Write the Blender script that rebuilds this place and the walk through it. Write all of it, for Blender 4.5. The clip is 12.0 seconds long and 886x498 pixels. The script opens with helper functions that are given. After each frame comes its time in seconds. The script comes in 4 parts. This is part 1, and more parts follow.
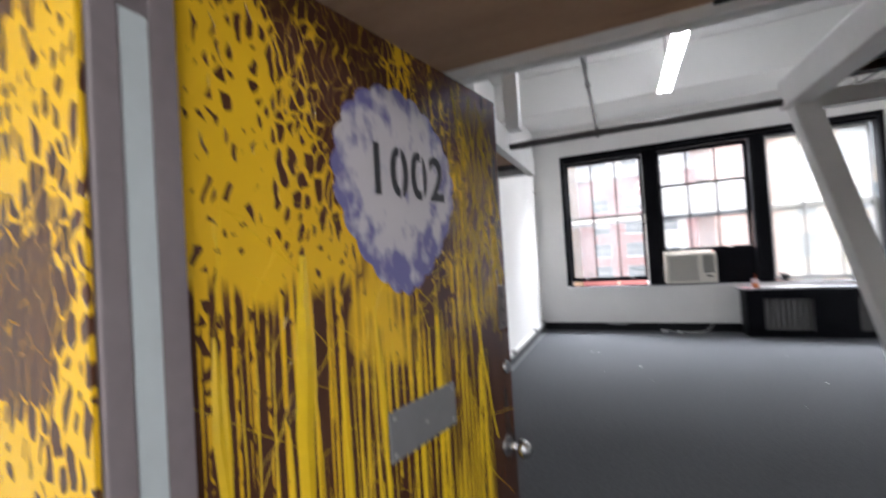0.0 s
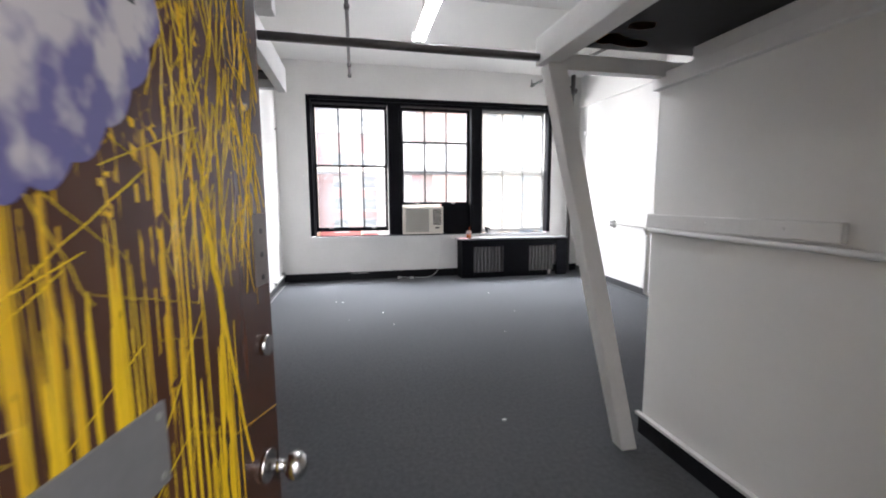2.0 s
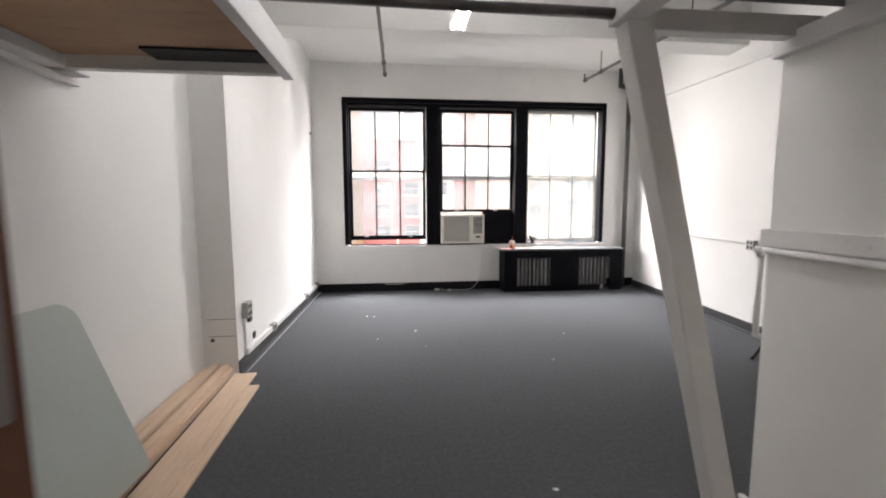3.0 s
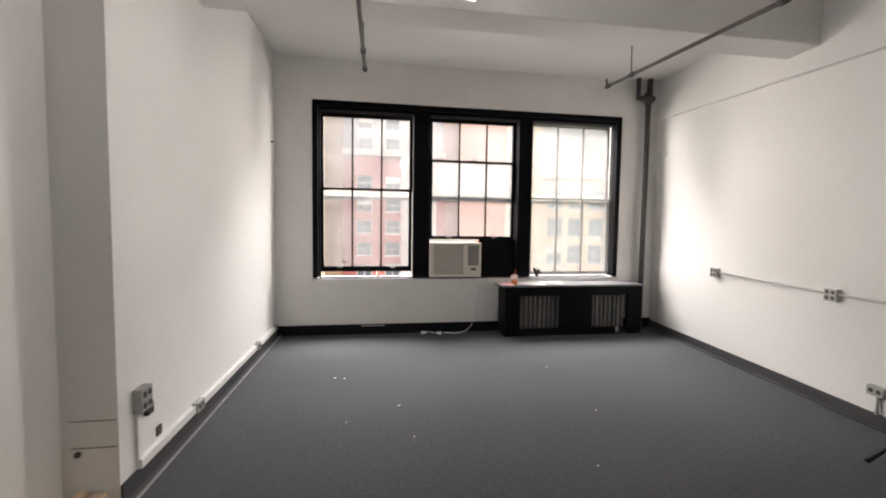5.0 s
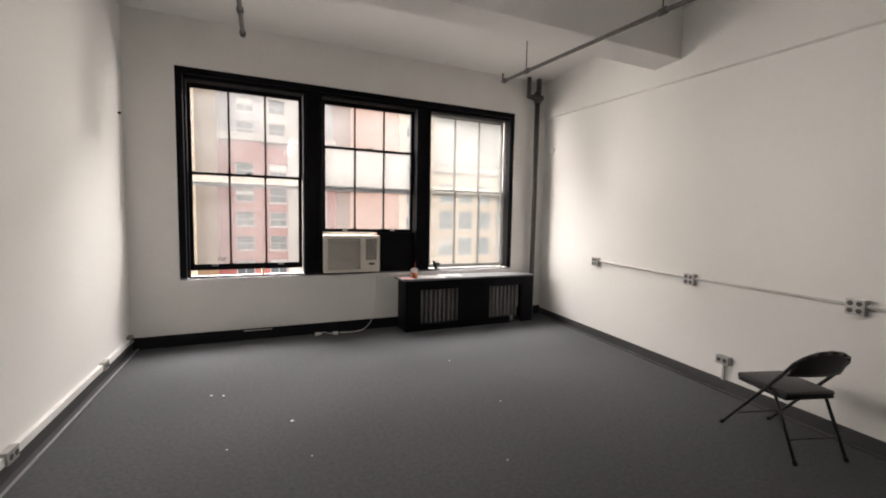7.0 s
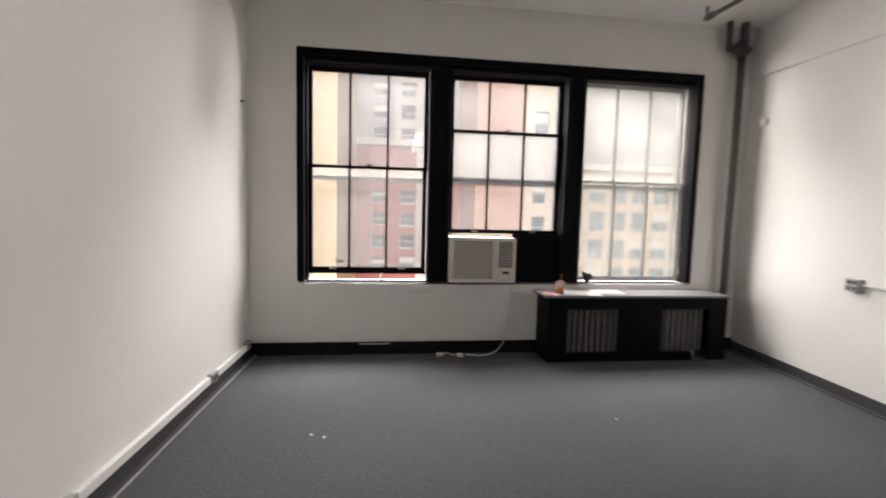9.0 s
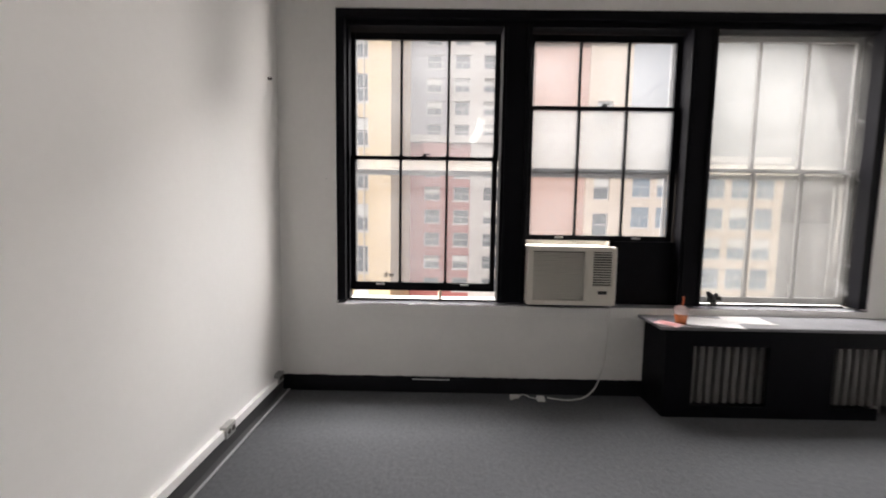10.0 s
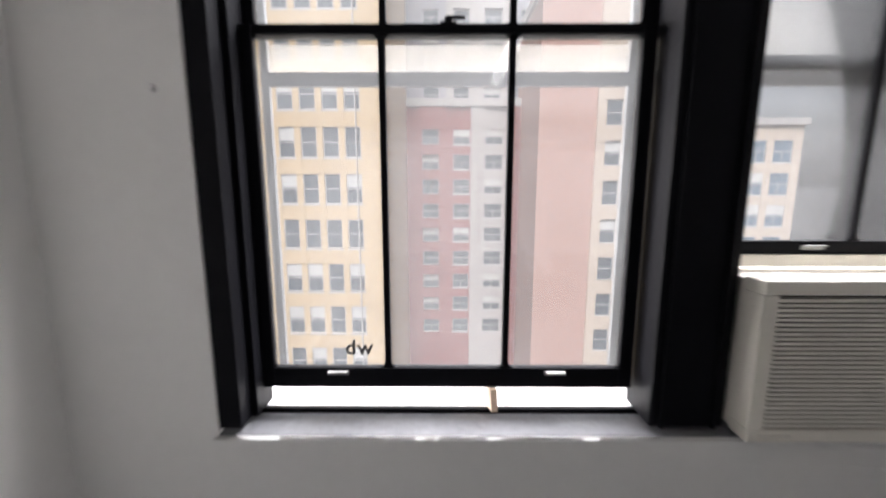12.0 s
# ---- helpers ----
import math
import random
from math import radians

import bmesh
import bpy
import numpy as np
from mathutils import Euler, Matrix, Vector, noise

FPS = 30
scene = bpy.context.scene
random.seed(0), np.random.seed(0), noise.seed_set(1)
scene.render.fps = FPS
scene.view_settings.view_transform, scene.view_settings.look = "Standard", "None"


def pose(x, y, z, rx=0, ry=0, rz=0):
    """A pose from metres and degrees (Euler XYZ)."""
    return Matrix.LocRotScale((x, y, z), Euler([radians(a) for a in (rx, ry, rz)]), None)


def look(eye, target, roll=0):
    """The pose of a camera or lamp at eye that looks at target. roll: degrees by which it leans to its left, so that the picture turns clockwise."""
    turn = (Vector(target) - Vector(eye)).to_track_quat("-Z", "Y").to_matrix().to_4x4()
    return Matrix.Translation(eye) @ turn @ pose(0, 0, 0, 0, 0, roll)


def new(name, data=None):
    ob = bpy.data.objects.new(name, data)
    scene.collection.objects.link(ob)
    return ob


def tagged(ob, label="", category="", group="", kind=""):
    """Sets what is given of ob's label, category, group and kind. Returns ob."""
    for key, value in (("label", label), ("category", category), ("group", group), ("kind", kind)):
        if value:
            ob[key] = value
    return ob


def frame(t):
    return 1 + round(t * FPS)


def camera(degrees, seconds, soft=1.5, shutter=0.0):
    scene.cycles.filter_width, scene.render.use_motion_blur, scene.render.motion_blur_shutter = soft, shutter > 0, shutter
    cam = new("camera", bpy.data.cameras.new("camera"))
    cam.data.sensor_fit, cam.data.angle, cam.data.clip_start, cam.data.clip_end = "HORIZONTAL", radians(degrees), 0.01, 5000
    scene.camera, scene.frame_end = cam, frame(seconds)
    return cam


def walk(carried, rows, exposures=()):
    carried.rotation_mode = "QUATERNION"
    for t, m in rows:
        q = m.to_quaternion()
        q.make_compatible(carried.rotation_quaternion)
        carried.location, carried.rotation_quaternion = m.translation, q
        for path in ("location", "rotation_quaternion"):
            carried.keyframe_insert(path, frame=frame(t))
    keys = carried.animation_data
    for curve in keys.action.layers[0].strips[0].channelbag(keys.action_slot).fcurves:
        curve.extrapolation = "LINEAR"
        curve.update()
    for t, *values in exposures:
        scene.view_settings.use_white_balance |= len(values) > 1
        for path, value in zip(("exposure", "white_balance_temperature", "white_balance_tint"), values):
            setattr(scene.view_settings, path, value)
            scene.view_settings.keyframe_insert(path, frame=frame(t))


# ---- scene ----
cam = camera(94.7, 12.0, soft=1.9, shutter=0.5)
PATH = [
    (0, (-0.038, 0.198, 1.599), (-0.834, 2.032, 1.643), -3.6),
    (0.5, (-0.046, 0.224, 1.536), (-0.465, 2.161, 1.266), -1.2),
    (1, (-0.126, 0.29, 1.531), (-0.088, 2.26, 1.187), -0.2),
    (1.5, (-0.222, 0.404, 1.526), (0.11, 2.351, 1.212), -0.1),
    (2, (-0.226, 0.657, 1.518), (0.189, 2.599, 1.285), -0.3),
    (2.5, (-0.137, 0.926, 1.539), (0.236, 2.881, 1.337), -0.1),
    (3, (-0.081, 1.195, 1.53), (0.131, 3.173, 1.329), -0.2),
    (5, (-0.081, 2.466, 1.682), (0.227, 4.438, 1.562), 0.8),
    (5.5, (-0.176, 2.621, 1.699), (0.358, 4.544, 1.568), 0.7),
    (6, (-0.175, 2.668, 1.69), (0.543, 4.53, 1.554), 0.8),
    (6.5, (-0.154, 2.684, 1.682), (0.674, 4.499, 1.54), 1.0),
    (8.5, (0.078, 3.433, 1.644), (0.526, 5.375, 1.477), 1.5),
    (9, (0.043, 3.926, 1.644), (0.28, 5.905, 1.486), 1.4),
    (9.5, (0.006, 4.455, 1.638), (0.075, 6.448, 1.481), 1.1),
    (10, (-0.044, 4.982, 1.691), (-0.063, 6.974, 1.515), 0.9),
    (10.5, (-0.154, 5.597, 1.698), (-0.201, 7.585, 1.482), 0.6),
    (11, (-0.2, 6.228, 1.716), (-0.263, 8.214, 1.486), 0.4),
    (11.5, (-0.238, 6.798, 1.708), (-0.271, 8.783, 1.466), 0.2),
    (12, (-0.281, 7.44, 1.702), (-0.291, 9.414, 1.381), 0.0),
]
EXPOSURES = [(0, 1.4, 5800, 12), (1.5, 1.75, 5800, 12), (3.0, 1.5, 6300, 14), (5.0, 0.90, 6650, 14), (6.5, 0.72, 6800, 14), (9.5, 0.53, 6600, 14), (11, 0.42, 6250, 14), (12, 0.45, 6150, 14)]
walk(cam, [(t, look(eye, target, roll)) for t, eye, target, roll in PATH], EXPOSURES)

# ---- world, sun, lamps ----
world = bpy.data.worlds.new("overcast_world")
scene.world = world
world.use_nodes = True
wn = world.node_tree.nodes
sky = wn.new("ShaderNodeTexSky")
sky.sky_type = "NISHITA"
sky.sun_disc = False
sky.sun_elevation, sky.sun_rotation = radians(50), radians(200)
sky.air_density, sky.dust_density, sky.ozone_density = 1.2, 6.0, 1.0
wn["Background"].inputs["Strength"].default_value = 0.15
veil = wn.new("ShaderNodeHueSaturation")
veil.inputs["Saturation"].default_value, veil.inputs["Value"].default_value = 0.2, 1.25
world.node_tree.links.new(sky.outputs[0], veil.inputs["Color"])
world.node_tree.links.new(veil.outputs[0], wn["Background"].inputs["Color"])

sun = new("sun", bpy.data.lights.new("sun", "SUN"))
sun.data.energy, sun.data.angle, sun.data.color = 3.2, radians(12), (1.0, 0.95, 0.88)
sun.matrix_world = look((0, -30, 60), (0, 20, 10))


def window_fill(name, at, to, w, h, power, colour):
    """Area lamp added outside, out of view, as fill standing in for daylight."""
    lamp = new(name, bpy.data.lights.new(name, "AREA"))
    lamp.data.shape, lamp.data.size, lamp.data.size_y = "RECTANGLE", w, h
    lamp.data.energy, lamp.data.color = power, colour
    lamp.matrix_world = look(at, to)


# added lamps, no real fixtures: one overhead, one at each side
window_fill("window_fill_above", (1.4, 11.6, 6.6), (1.4, 7.0, 0.3), 6.0, 3.0, 1700, (1.0, 0.98, 0.95))
window_fill("window_fill_east", (9.0, 11.2, 2.6), (-1.0, 7.0, 1.6), 5.0, 5.0, 1250, (1.0, 0.95, 0.89))
window_fill("window_fill_west", (-5.6, 12.0, 2.6), (3.2, 5.6, 1.7), 5.0, 5.0, 1280, (1.0, 0.95, 0.89))


# Unseen lamps added in the hall to brighten the door and the partition.
def hall_fill(x, y, power):
    lamp = new("hall_fill_lamp", bpy.data.lights.new("hall_fill_lamp", "AREA"))
    lamp.data.shape, lamp.data.size, lamp.data.size_y, lamp.data.energy = "RECTANGLE", 1.0, 0.3, power
    lamp.data.color = (1.0, 0.95, 0.87)
    lamp.matrix_world = look((x, y, 2.46), (x, y + 0.02, 0))


hall_fill(-0.7, -1.0, 13)
hall_fill(0.9, -0.75, 17)

# ---- materials ----


def mat(name, base, rough=0.6, metal=0.0, var=0.12, scale=3.0, fine=60.0, bump=0.15, stretch=(1, 1, 1), tint=None, spots=0.0):
    """A painted or raw surface: base colour varied at a large and a fine scale, with relief."""
    m = bpy.data.materials.new(name)
    m.use_nodes = True
    nt = m.node_tree
    b = nt.nodes["Principled BSDF"]
    b.inputs["Roughness"].default_value, b.inputs["Metallic"].default_value = rough, metal
    tc = nt.nodes.new("ShaderNodeTexCoord")
    mp = nt.nodes.new("ShaderNodeMapping")
    mp.inputs["Scale"].default_value = stretch
    nt.links.new(tc.outputs["Object"], mp.inputs[0])
    n1, n2 = nt.nodes.new("ShaderNodeTexNoise"), nt.nodes.new("ShaderNodeTexNoise")
    for n, s in ((n1, scale), (n2, fine)):
        n.inputs["Scale"].default_value, n.inputs["Detail"].default_value = s, 5
        nt.links.new(mp.outputs[0], n.inputs["Vector"])
    mix = nt.nodes.new("ShaderNodeMix")
    mix.data_type = "RGBA"
    dark = tint or [c * (1 - 2 * var) for c in base]
    mix.inputs[6].default_value, mix.inputs[7].default_value = (*dark, 1), (*[min(1, c * (1 + var)) for c in base], 1)
    add = nt.nodes.new("ShaderNodeMath")
    add.operation = "MULTIPLY_ADD"
    add.inputs[1].default_value = 0.45
    nt.links.new(n2.outputs[0], add.inputs[0])
    half = nt.nodes.new("ShaderNodeMath")
    half.operation = "MULTIPLY"
    half.inputs[1].default_value = 0.75
    nt.links.new(n1.outputs[0], half.inputs[0])
    nt.links.new(half.outputs[0], add.inputs[2])
    nt.links.new(add.outputs[0], mix.inputs[0])
    out = mix.outputs[2]
    if spots:
        n3, rp, mx = nt.nodes.new("ShaderNodeTexNoise"), nt.nodes.new("ShaderNodeMapRange"), nt.nodes.new("ShaderNodeMix")
        n3.inputs["Scale"].default_value, n3.inputs["Detail"].default_value = scale * 2.3, 9
        nt.links.new(mp.outputs[0], n3.inputs["Vector"])
        rp.inputs[1].default_value, rp.inputs[2].default_value, rp.inputs[4].default_value = 0.6, 0.78, spots
        nt.links.new(n3.outputs[0], rp.inputs[0])
        mx.data_type = "RGBA"
        mx.inputs[7].default_value = (*[c * 0.55 for c in base], 1)
        nt.links.new(rp.outputs[0], mx.inputs[0])
        nt.links.new(out, mx.inputs[6])
        out = mx.outputs[2]
    nt.links.new(out, b.inputs["Base Color"])
    if bump:
        bp = nt.nodes.new("ShaderNodeBump")
        bp.inputs["Strength"].default_value, bp.inputs["Distance"].default_value = bump, 0.01
        nt.links.new(add.outputs[0], bp.inputs["Height"])
        nt.links.new(bp.outputs[0], b.inputs["Normal"])
    return m


def dull(m, level):
    m.node_tree.nodes["Principled BSDF"].inputs["Specular IOR Level"].default_value = level
    return m


def glass(name, haze, tone=(0.9, 0.92, 0.93), clear=(0.97, 0.98, 0.98), streak=0.15, scale=2.0):
    """Old window glass with a film of dust that scatters light; clear tints what shows through."""
    m = bpy.data.materials.new(name)
    m.use_nodes = True
    nt = m.node_tree
    nt.nodes.remove(nt.nodes["Principled BSDF"])
    out = nt.nodes["Material Output"]
    tr, gl = nt.nodes.new("ShaderNodeBsdfTransparent"), nt.nodes.new("ShaderNodeBsdfGlossy")
    tl = nt.nodes.new("ShaderNodeBsdfTranslucent")
    tr.inputs[0].default_value, tl.inputs[0].default_value = (*clear, 1), (*tone, 1)
    gl.inputs["Roughness"].default_value = 0.05
    tc, nz = nt.nodes.new("ShaderNodeTexCoord"), nt.nodes.new("ShaderNodeTexNoise")
    nz.inputs["Scale"].default_value, nz.inputs["Detail"].default_value = scale, 6
    nt.links.new(tc.outputs["Object"], nz.inputs["Vector"])
    rg = nt.nodes.new("ShaderNodeMapRange")
    rg.inputs[1].default_value, rg.inputs[2].default_value = 0.3, 0.7
    rg.inputs[3].default_value, rg.inputs[4].default_value = max(0, haze - streak), min(1, haze + streak)
    nt.links.new(nz.outputs[0], rg.inputs[0])
    a, c = nt.nodes.new("ShaderNodeMixShader"), nt.nodes.new("ShaderNodeMixShader")
    nt.links.new(rg.outputs[0], a.inputs[0])
    nt.links.new(tr.outputs[0], a.inputs[1])
    nt.links.new(tl.outputs[0], a.inputs[2])
    fr = nt.nodes.new("ShaderNodeFresnel")
    fr.inputs[0].default_value = 1.45
    nt.links.new(fr.outputs[0], c.inputs[0])
    nt.links.new(a.outputs[0], c.inputs[1])
    nt.links.new(gl.outputs[0], c.inputs[2])
    nt.links.new(c.outputs[0], out.inputs[0])
    return m


WALL = mat("white_wall_paint", (0.80, 0.79, 0.77), 0.75, var=0.03, scale=1.2, fine=25, bump=0.12)
WALL_OLD = mat("old_white_plaster", (0.78, 0.77, 0.75), 0.7, var=0.05, scale=2.5, fine=18, bump=0.25)
TRIM = mat("white_trim_paint", (0.78, 0.77, 0.76), 0.5, var=0.06, scale=6, fine=40, bump=0.25)
CARPET = mat("charcoal_carpet", (0.080, 0.083, 0.090), 0.95, var=0.36, scale=34, fine=230, bump=1.0)
BLACK = dull(mat("black_gloss_paint", (0.004, 0.004, 0.006), 0.5, var=0.3, scale=5, fine=45, bump=0.3), 0.10)
BLACK_WALL = dull(mat("black_baseboard_paint", (0.007, 0.007, 0.009), 0.5, var=0.3, scale=5, fine=30, bump=0.35), 0.25)
VINYL = mat("grey_vinyl_cove_base", (0.05, 0.05, 0.053), 0.55, var=0.15, scale=3, fine=30, bump=0.15)
VINYL_EDGE = mat("worn_carpet_edge", (0.30, 0.30, 0.31), 0.7, var=0.25, scale=7, fine=60)
DUST = mat("dusty_dark_sill", (0.16, 0.16, 0.17), 0.7, var=0.3, scale=7, fine=40, bump=0.4)
PLY = mat("raw_brown_plywood", (0.50, 0.32, 0.20), 0.8, var=0.20, scale=2, fine=30, stretch=(1, 5, 1), spots=0.8)
PLY_BLACK = mat("black_soffit_board", (0.018, 0.016, 0.018), 0.7, var=0.3, scale=3, fine=25)
PINE = mat("raw_pine", (0.72, 0.54, 0.39), 0.65, var=0.14, scale=5, fine=50, stretch=(9, 0.8, 9), spots=0.35)
STEEL = mat("dark_steel_pipe", (0.16, 0.15, 0.15), 0.35, 0.85, var=0.3, scale=8, fine=60)
PIPE = mat("painted_iron_pipe", (0.085, 0.08, 0.078), 0.5, 0.4, var=0.3, scale=8, fine=60)
CHROME = mat("brushed_chrome", (0.62, 0.61, 0.60), 0.22, 1.0, var=0.08, scale=20, fine=90, bump=0.05)
GALV = mat("galvanised_box", (0.42, 0.42, 0.41), 0.45, 0.6, var=0.2, scale=18, fine=80)
OUTLET = mat("grey_brown_outlet", (0.06, 0.052, 0.048), 0.5, var=0.2, scale=20)
ACWHITE = mat("aged_cream_plastic", (0.76, 0.72, 0.64), 0.45, var=0.06, scale=4, fine=50, bump=0.05)
ACGRILLE = mat("grey_cream_grille", (0.66, 0.63, 0.56), 0.5, var=0.08, scale=9, fine=70, bump=0.05)
ACDARK = mat("dark_grille_void", (0.03, 0.03, 0.03), 0.6, var=0.2)
PLASTIC = mat("white_cable_plastic", (0.72, 0.71, 0.68), 0.4, var=0.05, bump=0)
RADIATOR = mat("silver_grey_radiator", (0.16, 0.155, 0.15), 0.55, 0.2, var=0.2, scale=9)
RADTOP = mat("scuffed_grey_top", (0.17, 0.17, 0.18), 0.4, var=0.35, scale=4, fine=30)
CHAIR = mat("black_enamel_tube", (0.012, 0.012, 0.013), 0.3, 0.1, var=0.2)
CUSHION = mat("black_vinyl_cushion", (0.03, 0.03, 0.032), 0.45, var=0.2, scale=10, fine=140, bump=0.2)
PAPER = mat("white_paper", (0.80, 0.79, 0.78), 0.7, var=0.03, bump=0.03)
PINKPAPER = mat("pink_white_flyer", (0.80, 0.55, 0.54), 0.7, var=0.18, scale=22, fine=60)
CUPPLASTIC = glass("clear_cup_plastic", 0.55, (0.95, 0.85, 0.83))
DRINK = mat("orange_iced_drink", (0.60, 0.20, 0.08), 0.25, var=0.2, scale=30)
STRAW = mat("orange_straw", (0.75, 0.15, 0.05), 0.35, var=0.05)
PRINT = mat("pink_print", (0.80, 0.30, 0.32), 0.6, var=0.05, bump=0)
ROSE = mat("dark_cast_ornament", (0.02, 0.02, 0.02), 0.5, var=0.3)
FLUO = mat("white_enamel_fixture", (0.82, 0.82, 0.80), 0.35, var=0.03)
TUBE = bpy.data.materials.new("lit_fluorescent_tube")
TUBE.use_nodes = True
TUBE.node_tree.nodes["Principled BSDF"].inputs["Emission Color"].default_value = (1.0, 0.97, 0.93, 1)
TUBE.node_tree.nodes["Principled BSDF"].inputs["Emission Strength"].default_value = 19.0
WHITEBOARD = mat("pale_green_grey_panel", (0.43, 0.47, 0.44), 0.45, var=0.05, scale=2, fine=40, bump=0.06)
CONDUIT = mat("grey_painted_conduit", (0.52, 0.51, 0.49), 0.4, 0.1, var=0.1, scale=9, fine=60, bump=0.05)
JAMB = mat("mauve_grey_frame_paint", (0.21, 0.18, 0.19), 0.45, var=0.15, scale=5, fine=40)
JAMB_PALE = mat("pale_blue_grey_edge", (0.50, 0.55, 0.57), 0.5, var=0.08, scale=5)
OLDPLATE = mat("brown_painted_steel", (0.17, 0.145, 0.135), 0.4, 0.2, var=0.25, scale=14)
PLATE = mat("grey_painted_plate", (0.20, 0.20, 0.21), 0.45, var=0.12, scale=14, fine=60)
INK = mat("black_stencil_ink", (0.028, 0.028, 0.035), 0.5, var=0.3, scale=30)
YELLOW = mat("yellow_drip_paint", (0.78, 0.52, 0.012), 0.25, var=0.12, scale=12, fine=60, bump=0.1)
MARK = mat("black_decal", (0.03, 0.03, 0.03), 0.5, var=0.1)
# haze is dust; the grey tint is put in to dim the bright outdoors
GLASS = glass("dusty_dimmed_glass", 0.046, clear=(0.66, 0.66, 0.66), streak=0.012)
GLASS_OVERLAP = glass("overlap_haze_glass", 0.22, (0.78, 0.76, 0.70), clear=(0.8, 0.79, 0.76), streak=0.03, scale=9)
FILM = glass("plastic_weather_film", 0.06, (0.86, 0.85, 0.81), clear=(0.91, 0.90, 0.88), streak=0.02, scale=1.3)
BEIGE_SILL = mat("pale_outer_sill", (0.44, 0.43, 0.45), 0.7, var=0.1)
STORM = mat("storm_window_aluminium", (0.40, 0.41, 0.42), 0.5, 0.3, var=0.1)


def splatter(name, low, high, drop):
    """Brown lacquered wood under thrown yellow paint that has run down in strings."""
    m = bpy.data.materials.new(name)
    m.use_nodes = True
    nt = m.node_tree
    b = nt.nodes["Principled BSDF"]
    b.inputs["Roughness"].default_value = 0.24
    tc = nt.nodes.new("ShaderNodeTexCoord")

    def noise_at(sx, sy, sz, detail, warp=0.0):
        mp, n = nt.nodes.new("ShaderNodeMapping"), nt.nodes.new("ShaderNodeTexNoise")
        mp.inputs["Scale"].default_value = (sx, sy, sz)
        n.inputs["Scale"].default_value, n.inputs["Detail"].default_value, n.inputs["Distortion"].default_value = 1.0, detail, warp
        nt.links.new(tc.outputs["Object"], mp.inputs[0])
        nt.links.new(mp.outputs[0], n.inputs["Vector"])
        return n.outputs[0]

    def calc(op, x, y, z=None):
        n = nt.nodes.new("ShaderNodeMath")
        n.operation = op
        for i, v in enumerate((x, y, z)):
            if v is None:
                continue
            if isinstance(v, (int, float)):
                n.inputs[i].default_value = v
            else:
                nt.links.new(v, n.inputs[i])
        return n.outputs[0]

    blob = noise_at(2.6, 2.6, 2.0, 3, 0.6)
    runs = noise_at(34, 34, 2.4, 2, 0.3)
    threads = noise_at(85, 85, 5.0, 2, 0.8)
    holes = noise_at(17, 17, 9, 2, 0.4)
    sep = nt.nodes.new("ShaderNodeSeparateXYZ")
    nt.links.new(tc.outputs["Object"], sep.inputs[0])
    height = nt.nodes.new("ShaderNodeMapRange")
    height.inputs[1].default_value, height.inputs[2].default_value = low, high
    height.inputs[3].default_value, height.inputs[4].default_value = 0.03, -0.07
    nt.links.new(sep.outputs[2], height.inputs[0])
    edge = nt.nodes.new("ShaderNodeMapRange")
    edge.inputs[1].default_value, edge.inputs[2].default_value = 0.78, 1.0
    edge.inputs[3].default_value, edge.inputs[4].default_value = 0.0, -0.10 if drop == 0 else 0.0
    nt.links.new(sep.outputs[0], edge.inputs[0])
    net_map, net = nt.nodes.new("ShaderNodeMapping"), nt.nodes.new("ShaderNodeTexVoronoi")
    net_map.inputs["Scale"].default_value = (52, 52, 21)
    net.feature = "DISTANCE_TO_EDGE"
    net.inputs["Scale"].default_value = 1.0
    shift = nt.nodes.new("ShaderNodeVectorMath")
    shift.operation = "MULTIPLY_ADD"
    warp = nt.nodes.new("ShaderNodeTexNoise")
    warp.inputs["Scale"].default_value = 9
    nt.links.new(tc.outputs["Object"], warp.inputs["Vector"])
    nt.links.new(warp.outputs["Color"], shift.inputs[0])
    shift.inputs[1].default_value = (0.06, 0.06, 0.12)
    nt.links.new(tc.outputs["Object"], shift.inputs[2])
    nt.links.new(shift.outputs[0], net_map.inputs[0])
    nt.links.new(net_map.outputs[0], net.inputs["Vector"])
    cover = calc("MULTIPLY_ADD", runs, 0.30, blob)
    cover = calc("MULTIPLY_ADD", holes, 0.16, cover)
    cover = calc("ADD", cover, calc("ADD", height.outputs[0], edge.outputs[0]))
    reach = nt.nodes.new("ShaderNodeMapRange")
    reach.inputs[1].default_value, reach.inputs[2].default_value = 0.635, 0.87
    reach.inputs[3].default_value, reach.inputs[4].default_value = 0.012, 0.42
    nt.links.new(cover, reach.inputs[0])
    total = calc("SUBTRACT", reach.outputs[0], net.outputs["Distance"])
    cells = nt.nodes.new("ShaderNodeMapRange")
    cells.inputs[1].default_value, cells.inputs[2].default_value = -0.012, 0.02
    nt.links.new(total, cells.inputs[0])
    # every narrow column of paint has run down to a level of its own
    column = noise_at(95, 95, 0.9, 3, 0.25)
    level = nt.nodes.new("ShaderNodeMapRange")
    level.inputs[1].default_value, level.inputs[2].default_value = 0.50, 0.76
    level.inputs[3].default_value, level.inputs[4].default_value = 1.38 - drop, 0.10 - drop
    nt.links.new(column, level.inputs[0])
    far_edge = nt.nodes.new("ShaderNodeMapRange")
    far_edge.inputs[1].default_value, far_edge.inputs[2].default_value = 0.70, 0.98
    far_edge.inputs[4].default_value = 0.75 if drop == 0 else 0.0
    nt.links.new(sep.outputs[0], far_edge.inputs[0])
    above = calc("SUBTRACT", sep.outputs[2], calc("ADD", calc("MULTIPLY_ADD", blob, -1.1, level.outputs[0]), calc("ADD", far_edge.outputs[0], 0.76)))
